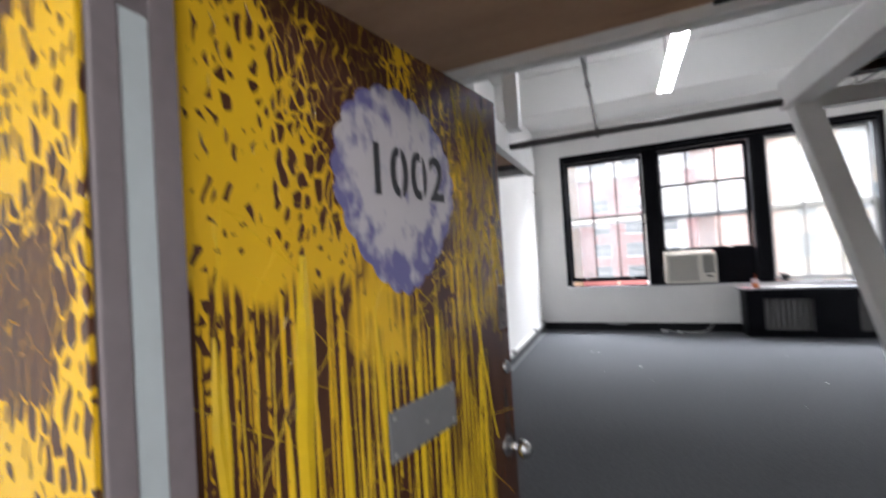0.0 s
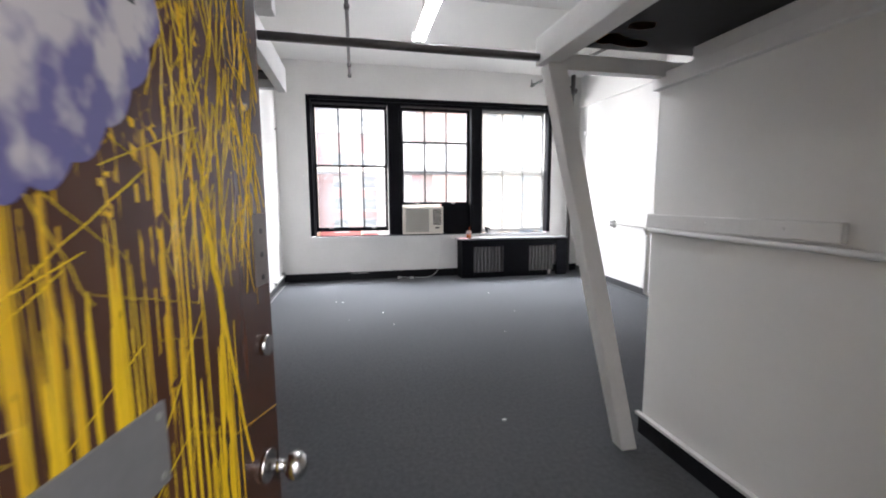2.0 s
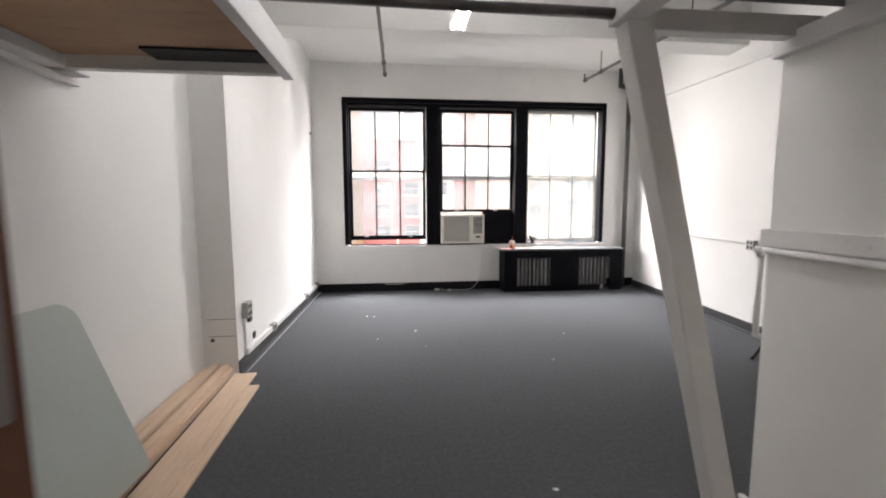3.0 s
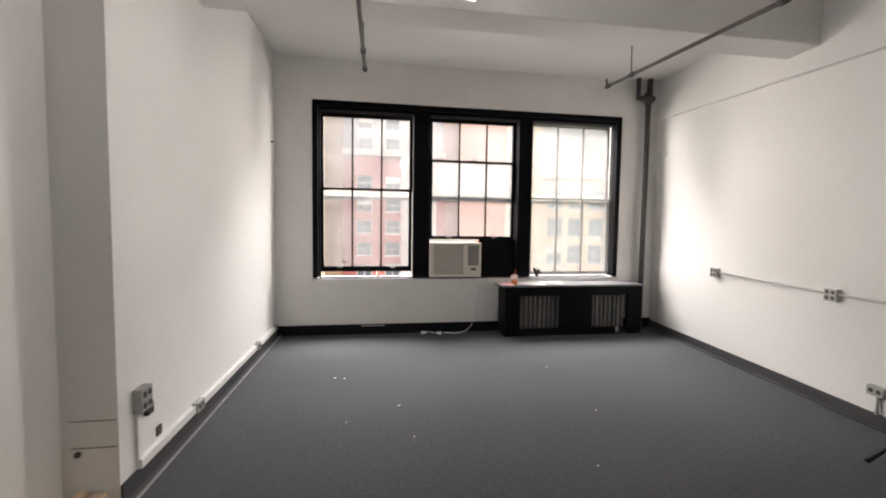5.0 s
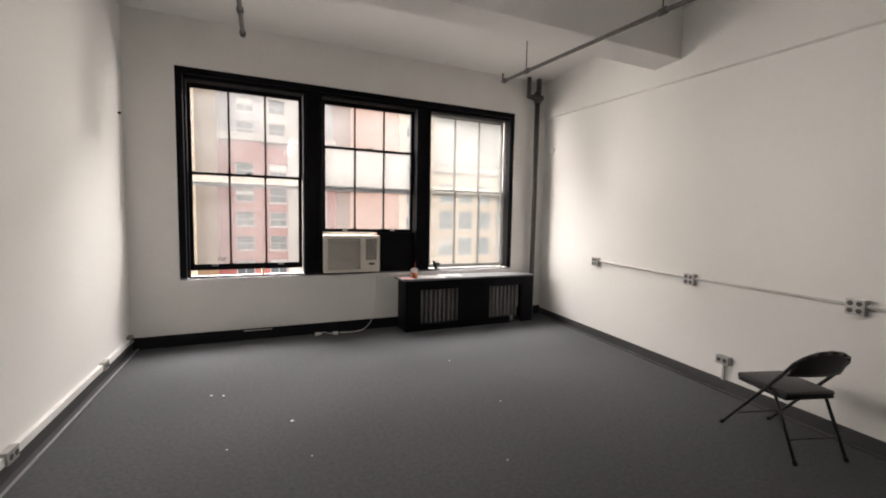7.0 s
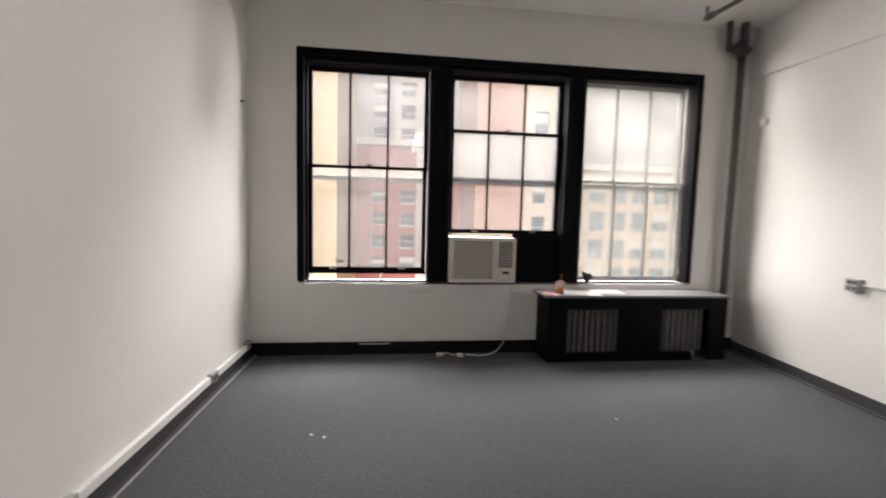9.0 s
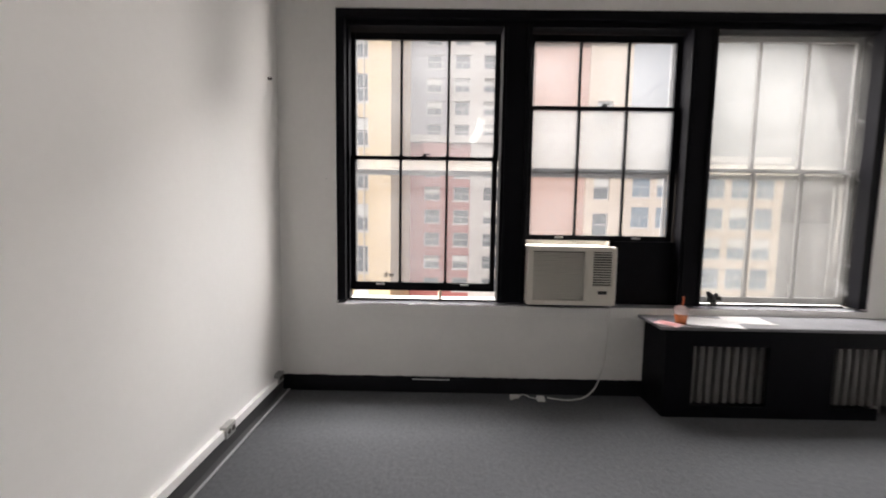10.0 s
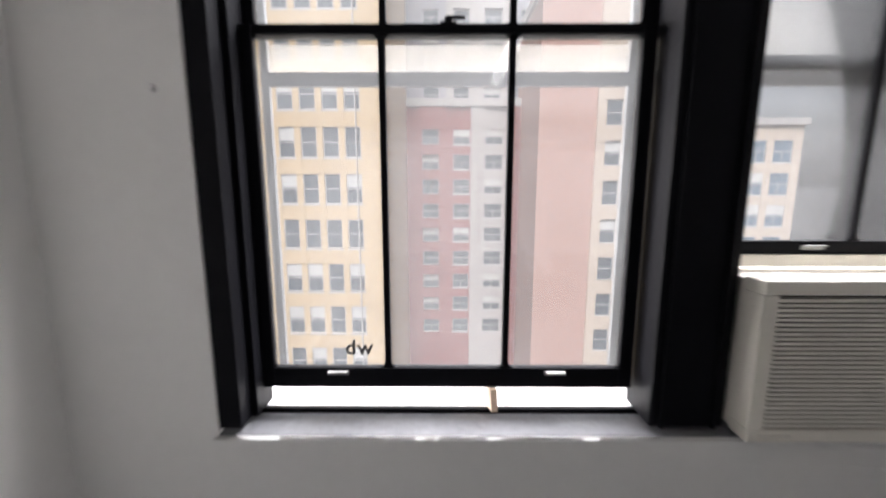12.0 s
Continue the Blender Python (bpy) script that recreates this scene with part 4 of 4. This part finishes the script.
def sprinkler(x, ye, ys, z0, z1, label):
    t = thing("sprinkler_pipe", label, "sprinkler pipe", group="sprinkler branch pipes")
    part("pipe", tube(B(), (x, ye, z0), (x, ys, z1), 0.019, seg=12), PIPE, t, smooth=True)
    L = ye - ys
    for u in (0.01, 0.085, 0.36, 0.62, 0.9):
        y = ye - L * u
        z = z0 + (z1 - z0) * u
        part("coupling", tube(B(), (x, y - 0.035, z), (x, y + 0.035, z), 0.028, seg=12), PIPE, t, smooth=True)
    part("sprinkler_head", bend(B(), [(x, ye - 0.02, z0), (x, ye - 0.02, z0 + 0.10)], 0.011), PIPE, t)
    for u in (0.082, 0.36, 0.63, 0.88):
        y = ye - L * u
        z = z0 + (z1 - z0) * u
        if 5.9 < y < 6.55:
            continue
        part("hanger_rod", tube(B(), (x, y, z), (x, y, ZC), 0.006, seg=8), PIPE, t)
    return t


sprinkler(-0.25, 7.28, 0.9, 3.405, 3.405, "dark iron sprinkler branch pipe hung under the ceiling")
sprinkler(2.78, 7.44, 0.9, 3.466, 3.055, "dark iron sprinkler branch pipe hung under the ceiling")

# strip light
fx = thing("strip_light", "white twin-tube fluorescent strip light hung under the ceiling", "ceiling light", pose(0.54, 5.52, 3.33))
part("housing", box(B(), -0.032, 0.032, -2.44, 0, 0.022, 0.085, bevel=0.008), FLUO, fx)
part("end_cap", box(B(), -0.075, 0.075, -0.012, 0.003, 0.0, 0.09, bevel=0.004), FLUO, fx)
for x in (-0.052, 0.052):
    part("tube", tube(B(), (x, -2.42, 0.014), (x, -0.013, 0.014), 0.013, seg=12), TUBE, fx, smooth=True)
for y in (-0.35, -2.1):
    part("stem", tube(B(), (0, y, 0.085), (0, y, ZC - 3.33), 0.007, seg=8), STEEL, fx)

# ---- outlets and conduit ----


def outlet(m, w, h, d, label, cols, rows, group="wall outlets"):
    t = thing("outlet_box", label, "outlet", m, group=group)
    part("box", box(B(), -w / 2, w / 2, -d, 0, -h / 2, h / 2, bevel=0.004), GALV, t)
    for i in range(cols):
        for j in range(rows):
            x, z = (i - (cols - 1) / 2) * w * 0.46, (j - (rows - 1) / 2) * h * 0.46
            r = part("socket", tube(B(), (x, -d - 0.003, z), (x, -d + 0.001, z), 0.019, seg=14), OUTLET, t)
            for s_ in (-0.006, 0.006):
                part("slot", box(B(), x + s_ - 0.0012, x + s_ + 0.0012, -d - 0.0045, -d - 0.002, z - 0.005, z + 0.005), MARK, r)
    return t


ANG = -90 - math.degrees(math.atan(0.095))
for y, z in ((7.21, 1.10), (5.68, 1.068), (4.26, 1.065)):
    outlet(pose(wall_x(y), y, z, 0, 0, ANG + 0), 0.12, 0.12, 0.055, "grey four-socket outlet box on surface conduit", 2, 2)
y = 5.25
o = outlet(pose(wall_x(y), y, 0.315, 0, 0, ANG), 0.13, 0.085, 0.055, "grey two-socket outlet box low on the wall", 2, 1)
con = thing("wall_conduit", "white painted surface conduit along the wall", "conduit", kind="structure")
pts = [(wall_x(y) - 0.022, y, z) for y, z in ((7.21, 1.11), (5.68, 1.078), (4.26, 1.075), (3.0, 1.07))]
for p, q in zip(pts, pts[1:]):
    part("run", tube(B(), p, q, 0.014, seg=10), CONDUIT, con)
y = 5.25
part("drop", tube(B(), (wall_x(y) - 0.02, y, 0.11), (wall_x(y) - 0.02, y, 0.28), 0.014, seg=10), CONDUIT, con)

for y, z, w in ((8.57, 0.175, 0.10), (7.70, 0.16, 0.12), (6.03, 0.16, 0.13)):
    outlet(pose(XL, y, z, 0, 0, 90), w, 0.085, 0.05, "grey outlet box on the white raceway", 2, 1)
outlet(pose(XL, 5.24, 0.56, 0, 0, 90), 0.12, 0.15, 0.055, "grey four-socket outlet box on the pilaster edge", 2, 2)
part_ob = tagged(part("junction_box", box(B(), XL, XL + 0.03, 5.29, 5.36, 0.42, 0.50, bevel=0.003), OUTLET), "small brown junction box on the wall", "junction box")
tagged(part("junction_box", box(B(), XL, XL + 0.012, 5.43, 5.49, 0.21, 0.275, bevel=0.003), OUTLET), "small dark blank plate on the wall", "junction box")
race = thing("raceway", "white surface raceway above the vinyl base", "raceway", kind="structure")
part("run", box(B(), XL, XL + 0.034, 5.2, 8.6, 0.122, 0.182, bevel=0.004), TRIM, race)
part("drop", box(B(), XL, XL + 0.022, 5.19, 5.235, 0.183, 0.48, bevel=0.004), TRIM, race)
tagged(part("blank_cover", tube(B(), (4.405, 8.45, 2.87), (4.44, 8.45, 2.87), 0.05, seg=18), TRIM, smooth=True), "round white blank cover on the wall", "cover plate")
tagged(part("wall_anchor", ball(B(), (-1.155, YB - 0.004, 1.982), 0.012, seg=8), TRIM), "white wall anchor beside the window", "anchor")
tagged(part("wall_hook", tube(B(), (XL, 8.53, 2.80), (XL + 0.03, 8.53, 2.80), 0.012, seg=8), PIPE), "small dark hook on the wall", "hook")

# pilaster details: scribed lines and a knob
for z in (0.52, 0.36):
    tagged(part("pilaster_seam", box(B(), XREC + 0.05, XL - 0.01, YP - 0.003, YP - 0.0005, z, z + 0.004), OUTLET), "thin dark seam in the plaster", "seam", kind="structure")
tagged(part("pilaster_knob", ball(B(), (XREC + 0.09, YP - 0.012, 0.33), 0.018, seg=8), OUTLET), "small dark fitting on the pilaster", "fitting")

# partition rail and conduit
pr = thing("wall_rail", "white board with painted conduit along the partition", "rail")
part("board", box(B(), XP - 0.03, XP - 0.0005, 1.83, 2.885, 1.35, 1.43, bevel=0.005), TRIM, pr)
bm = bend(B(), [(XP - 0.028, 0.6, 1.30), (XP - 0.028, 2.86, 1.335), (XP - 0.012, 2.91, 1.335), (XP + 0.01, 2.91, 1.30), (XP + 0.01, 2.91, 0.93), (XP + 0.06, 2.905, 0.90)], 0.014)
part("conduit", bm, TRIM, pr, smooth=True)
for y in (2.05, 2.45):
    part("bolt", tube(B(), (XP - 0.036, y, 1.395), (XP - 0.029, y, 1.395), 0.008, seg=8), TRIM, pr)

# ---- folding chair ----
ch = thing("folding_chair", "black metal folding chair with padded vinyl seat by the wall", "chair", pose(3.57, 4.46, 0, 0, 0, -16))
for sx in (-1, 1):
    x = 0.225 * sx
    bm = bend(B(), [(x, 0.32, 0.0), (x, -0.17, 0.60), (x * 0.97, -0.245, 0.71), (x * 0.80, -0.275, 0.755)], 0.012)
    part("long_leg", bm, CHAIR, ch, smooth=True)
    bm = bend(B(), [(x * 0.93, -0.30, 0.0), (x * 0.93, -0.10, 0.46)], 0.0115)
    part("rear_leg", bm, CHAIR, ch, smooth=True)
    part("hinge_bracket", box(B(), x * 0.96 - 0.004, x * 0.96 + 0.004, -0.13, 0.02, 0.42, 0.445, bevel=0.002), CHAIR, ch)
    part("foot_cap", tube(B(), (x, 0.325, 0.0), (x, 0.30, 0.03), 0.016, seg=10), CHAIR, ch)
    part("foot_cap", tube(B(), (x * 0.93, -0.30, 0.0), (x * 0.93, -0.288, 0.03), 0.016, seg=10), CHAIR, ch)
part("top_rail", bend(B(), [(-0.18, -0.275, 0.755), (-0.10, -0.292, 0.79), (0, -0.30, 0.802), (0.10, -0.292, 0.79), (0.18, -0.275, 0.755)], 0.012), CHAIR, ch, smooth=True)
part("stretcher", tube(B(), (-0.225, 0.205, 0.14), (0.225, 0.205, 0.14), 0.007, seg=8), CHAIR, ch)
part("stretcher", tube(B(), (-0.21, -0.235, 0.15), (0.21, -0.235, 0.15), 0.007, seg=8), CHAIR, ch)
bm = B()
rows_ = []
for j in range(7):
    w = j / 6
    row = []
    half = 0.222 - 0.06 * max(0, w - 0.6) ** 1.2
    for i in range(13):
        u = i / 12 * 2 - 1
        row.append(bm.verts.new((u * half, -0.20 - 0.07 * w - 0.03 * (1 - u * u), 0.60 + (0.15 + 0.05 * (1 - u * u)) * w)))
    rows_.append(row)
for j in range(6):
    for i in range(12):
        bm.faces.new((rows_[j][i], rows_[j][i + 1], rows_[j + 1][i + 1], rows_[j + 1][i]))
bmesh.ops.solidify(bm, geom=bm.faces[:], thickness=0.012)
part("backrest", bm, CHAIR, ch, smooth=True)
part("seat_pan", box(B(), -0.205, 0.205, -0.19, 0.215, 0.415, 0.435, bevel=0.008), CHAIR, ch)
bm = box(B(), -0.205, 0.205, -0.195, 0.225, 0.435, 0.475, bevel=0.018)
part("seat", bm, CUSHION, ch, "padded black vinyl seat", smooth=True)

# ---- lumber and leaning panel under the loft ----


def board(x0, y0, x1, y1, z, w, t, knots, label):
    d = Vector((x1 - x0, y1 - y0, 0))
    m = Matrix.Translation((x0, y0, z)) @ Matrix.Rotation(math.atan2(d.y, d.x) - math.pi / 2, 4, "Z")
    ob = part("pine_board", box(B(), -w / 2, w / 2, 0, d.length, 0.0005, t, bevel=0.002), PINE)
    ob.matrix_world = m
    return tagged(ob, label, "lumber", group="stacked pine boards")


FLAT, EDGE = "wide raw pine board lying on the carpet", "narrow raw pine stud lying on the stack"
board(-1.33, 2.2, -1.44, 4.72, 0.0, 0.285, 0.02, 3, FLAT)
board(-1.34, 2.3, -1.49, 4.95, 0.0205, 0.19, 0.02, 3, FLAT)
board(-1.535, 2.2, -1.665, 5.05, 0.0, 0.075, 0.055, 2, EDGE)
board(-1.555, 2.3, -1.675, 5.02, 0.0555, 0.07, 0.045, 2, EDGE)
board(-1.65, 2.3, -1.755, 5.07, 0.0, 0.08, 0.05, 2, EDGE)
board(-1.662, 2.25, -1.765, 5.03, 0.0505, 0.06, 0.06, 2, EDGE)
board(-1.775, 2.35, -1.835, 5.08, 0.0, 0.07, 0.04, 2, EDGE)
board(-1.79, 2.4, -1.845, 5.0, 0.0405, 0.06, 0.04, 2, EDGE)
board(-1.872, 2.4, -1.885, 4.9, 0.0, 0.05, 0.05, 2, EDGE)
# leaning table-top panel with a rounded corner
bm = B()
w_, h_, rad_ = 1.25, 1.02, 0.13
out = [(0, 0), (w_, 0)]
for k in range(9):
    a = k / 8 * math.pi / 2
    out.append((w_ - rad_ - 0.09 + rad_ * math.cos(a), h_ - rad_ + rad_ * math.sin(a)))
out.append((0, h_))
f = bm.faces.new([bm.verts.new((0, u, w)) for u, w in out])
g = bmesh.ops.extrude_face_region(bm, geom=[f])["geom"]
bmesh.ops.translate(bm, vec=(-0.022, 0, 0), verts=[e for e in g if isinstance(e, bmesh.types.BMVert)])
bmesh.ops.recalc_face_normals(bm, faces=bm.faces)
bmesh.ops.bevel(bm, geom=bm.edges[:], offset=0.003, segments=1, affect="EDGES")
lp = part("leaning_panel", bm, WHITEBOARD)
lp.matrix_world = pose(-1.50, 2.30, 0.082, 0, -15, 0)
tagged(lp, "pale green-grey rounded panel leaning over the boards", "panel")

# crumbs on the carpet
rr = random.Random(21)
for x, y, r in ((-0.55, 6.93, 0.010), (-0.448, 6.89, 0.009), (0.106, 6.165, 0.012), (0.745, 3.195, 0.012), (1.894, 5.856, 0.007), (-0.35, 5.9, 0.006), (1.447, 5.04, 0.006), (1.9, 7.0, 0.007), (0.2, 5.6, 0.005)):
    bm = ball(B(), (0, 0, 0), r, 1.4, 0.9, 0.4, seg=6)
    for v in bm.verts:
        v.co *= rr.uniform(0.7, 1.2)
    o = part("paper_scrap", bm, PAPER)
    o.location = (x, y, r * 0.45)
    tagged(o, "tiny white scrap on the carpet", "scrap", group="scraps on the carpet")
tagged(part("base_crack", box(B(), -0.35, 0.0, YB - 0.0215, YB - 0.0185, 0.122, 0.132, bevel=0.001), TRIM), "pale chip along the black baseboard", "chip", kind="structure")

rr = random.Random(44)
for nm, lab, zc, x0, x1, count, yy in (("sill_chips", "chipped white plaster along the sill edge", 0.838, WX0, 1.6, 60, YB - 0.006), ("base_chips", "flaked white paint above the black baseboard", 0.151, XL, 1.75, 46, YB - 0.012)):
    bm = B()
    for k in range(count):
        x, w, h = rr.uniform(x0, x1), rr.uniform(0.01, 0.06), rr.uniform(0.002, 0.007)
        n = 6
        ring = [bm.verts.new((x + w * math.cos(a / n * math.tau) * rr.uniform(0.7, 1.1), yy, zc + h * math.sin(a / n * math.tau) * rr.uniform(0.6, 1.2))) for a in range(n)]
        bm.faces.new(ring)
    bmesh.ops.solidify(bm, geom=bm.faces[:], thickness=0.006)
    tagged(part(nm, bm, TRIM), lab, "chips", kind="stuff")

# ---- outside: street and facing buildings ----
STREET = -32.0
slab("ground", mat("street_asphalt", (0.06, 0.06, 0.06), 0.9, scale=0.4, fine=8), -2500, 2500, 9.8, 4500, STREET - 0.5, STREET, label="grey street far below", category="ground")
CREAM = mat("cream_brick", (0.66, 0.50, 0.30), 0.85, var=0.10, scale=0.25, fine=6)
RED = mat("dull_red_brick", (0.34, 0.125, 0.115), 0.85, var=0.10, scale=0.25, fine=6)
GREY = mat("pale_grey_brick", (0.50, 0.48, 0.46), 0.85, var=0.08, scale=0.25, fine=6)
SLATE = mat("slate_grey_brick", (0.36, 0.36, 0.39), 0.85, var=0.08, scale=0.25, fine=6)
SALMON = mat("salmon_party_wall", (0.49, 0.29, 0.23), 0.85, var=0.10, scale=0.2, fine=5)
BEIGE = mat("beige_stone", (0.60, 0.50, 0.40), 0.85, var=0.08, scale=0.3, fine=6)
FARGLASS = mat("far_window_glass", (0.10, 0.12, 0.14), 0.12, var=0.3, scale=0.5, bump=0)
BLUEGLASS = mat("far_blue_glass", (0.10, 0.17, 0.24), 0.12, var=0.2, scale=0.5, bump=0)
FARFRAME = mat("far_window_frame", (0.55, 0.54, 0.52), 0.6, var=0.05)
BLIND = mat("far_window_blind", (0.62, 0.62, 0.60), 0.7, var=0.05)


def window_meshes(w, h, glass_mat, split):
    bm = B()
    box(bm, -w / 2, w / 2, -0.02, 0.06, -h / 2, -h / 2 + 0.10)
    box(bm, -w / 2, w / 2, -0.02, 0.06, h / 2 - 0.07, h / 2)
    box(bm, -w / 2, -w / 2 + 0.07, -0.02, 0.06, -h / 2 + 0.1, h / 2 - 0.07)
    box(bm, w / 2 - 0.07, w / 2, -0.02, 0.06, -h / 2 + 0.1, h / 2 - 0.07)
    box(bm, -w / 2 + 0.07, w / 2 - 0.07, -0.01, 0.05, -0.04, 0.04)
    if split:
        box(bm, -0.035, 0.035, -0.01, 0.05, -h / 2 + 0.1, -0.04)
    box(bm, -w / 2 - 0.08, w / 2 + 0.08, -0.14, 0.0, -h / 2 - 0.12, -h / 2)
    fr = finish("frame", bm, FARFRAME)
    pn = finish("pane", box(B(), -w / 2 + 0.07, w / 2 - 0.07, 0.03, 0.05, -h / 2 + 0.1, h / 2 - 0.07), glass_mat)
    bl = finish("blind", box(B(), -w / 2 + 0.08, w / 2 - 0.08, 0.015, 0.028, h * 0.06, h / 2 - 0.08), BLIND)
    return fr, pn, bl


def tower(name, label, x0, x1, y, depth, z1, strips, floor_h, z_first, rows, wins, split=False, cornice=True, glass_mat=None):
    """A facing block. strips: (x from, x to, material, proud); wins: (x, width, height)."""
    t = thing(name, label, "building", pose(0, 0, 0))
    part("wall", box(B(), x0, x1, y + 0.25, y + depth, STREET, z1), strips[0][2], t)
    rnd = random.Random(len(name) + rows)
    zt = z_first + rows * floor_h
    for a, c, m, proud in strips:
        cuts = sorted(w for w in wins if a <= w[0] <= c)
        bm = B()
        xs = a
        for wx, ww, wh in cuts:
            box(bm, xs, wx - ww / 2, y - proud, y + 0.249, STREET, z1)
            xs = wx + ww / 2
            for k in range(rows + 1):
                lo = STREET if k == 0 else z_first + (k - 1) * floor_h + wh / 2
                hi = z1 if k == rows else z_first + k * floor_h - wh / 2
                if hi > lo:
                    box(bm, wx - ww / 2, wx + ww / 2, y - proud, y + 0.249, lo, hi)
        box(bm, xs, c, y - proud, y + 0.249, STREET, z1)
        part("facade_bay", bm, m, t)
    part("parapet", box(B(), x0 - 0.3, x1 + 0.3, y - 0.5, y + depth, z1 + 0.002, z1 + 0.9), GREY, t)
    sets = {}
    for wx, ww, wh in wins:
        if (ww, wh) not in sets:
            sets[ww, wh] = window_meshes(ww, wh, glass_mat or FARGLASS, split)
        fr, pn, bl = sets[ww, wh]
        for k in range(rows):
            o = new("window", fr)
            o.parent, o.location = t, (wx, y + 0.12, z_first + k * floor_h)
            p = new("pane", pn)
            p.parent = o
            if rnd.random() < 0.45:
                q = new("blind", bl)
                q.parent = o
    return t


tower("apartment_building", "cream brick loft building with rows of paired windows across the street", -22, -4.9, 40, 18, 34, [(-22, -4.9, CREAM, 0.0)], 3.6, -13.2, 12,
      [(-12.6 + i * 1.72, 1.24, 2.35) for i in range(4)] + [(-20.5 + i * 1.72, 1.24, 2.35) for i in range(3)], split=False)
tower("residential_tower", "tower of red brick and pale grey window bays", -6.6, 12.0, 58, 2, 10.6,
      [(-6.6, -3.4, RED, 0.0), (-3.4, -0.2, RED, 0.35), (-0.2, 2.8, RED, 0.0), (2.8, 4.4, GREY, 0.3), (4.4, 7.6, GREY, 0.0), (7.6, 12.0, RED, 0.35)], 2.95, -16.5, 9,
      [(-2.05, 2.0, 1.8), (1.7, 2.0, 1.8), (5.6, 2.2, 1.8), (9.8, 1.7, 1.8)], split=True)
tower("salmon_building", "salmon party wall building with one column of windows", 8.7, 18.5, 48, 12, 19,
      [(8.7, 14.2, SALMON, 0.0), (14.2, 18.5, BEIGE, 0.15)], 3.8, -14.5, 8, [(15.9, 1.6, 2.4)])
tower("office_building", "beige stone office building with blue-tinted windows", 21, 46, 62, 16, 9,
      [(21, 46, BEIGE, 0.0)], 4.2, -19.5, 7, [(23.2 + i * 3.4, 2.5, 2.9) for i in range(7)], split=True, glass_mat=BLUEGLASS)
tower("slate_tower", "tall pale slate grey tower rising behind the red brick", -7.2, 14, 61, 14, 62,
      [(-7.2, -0.2, SLATE, 0.0), (-0.2, 7.6, GREY, 0.3), (7.6, 14, SLATE, 0.0)], 3.0, 12.6, 15, [(-2.05, 2.0, 1.8), (1.7, 2.0, 1.8), (5.6, 2.2, 1.8), (9.8, 1.7, 1.8)], split=True)
cream = bpy.data.objects["apartment_building"]
part("downpipe", tube(B(), (-7.15, 39.85, -14), (-7.15, 39.85, 34), 0.06, seg=8), FARFRAME, cream)
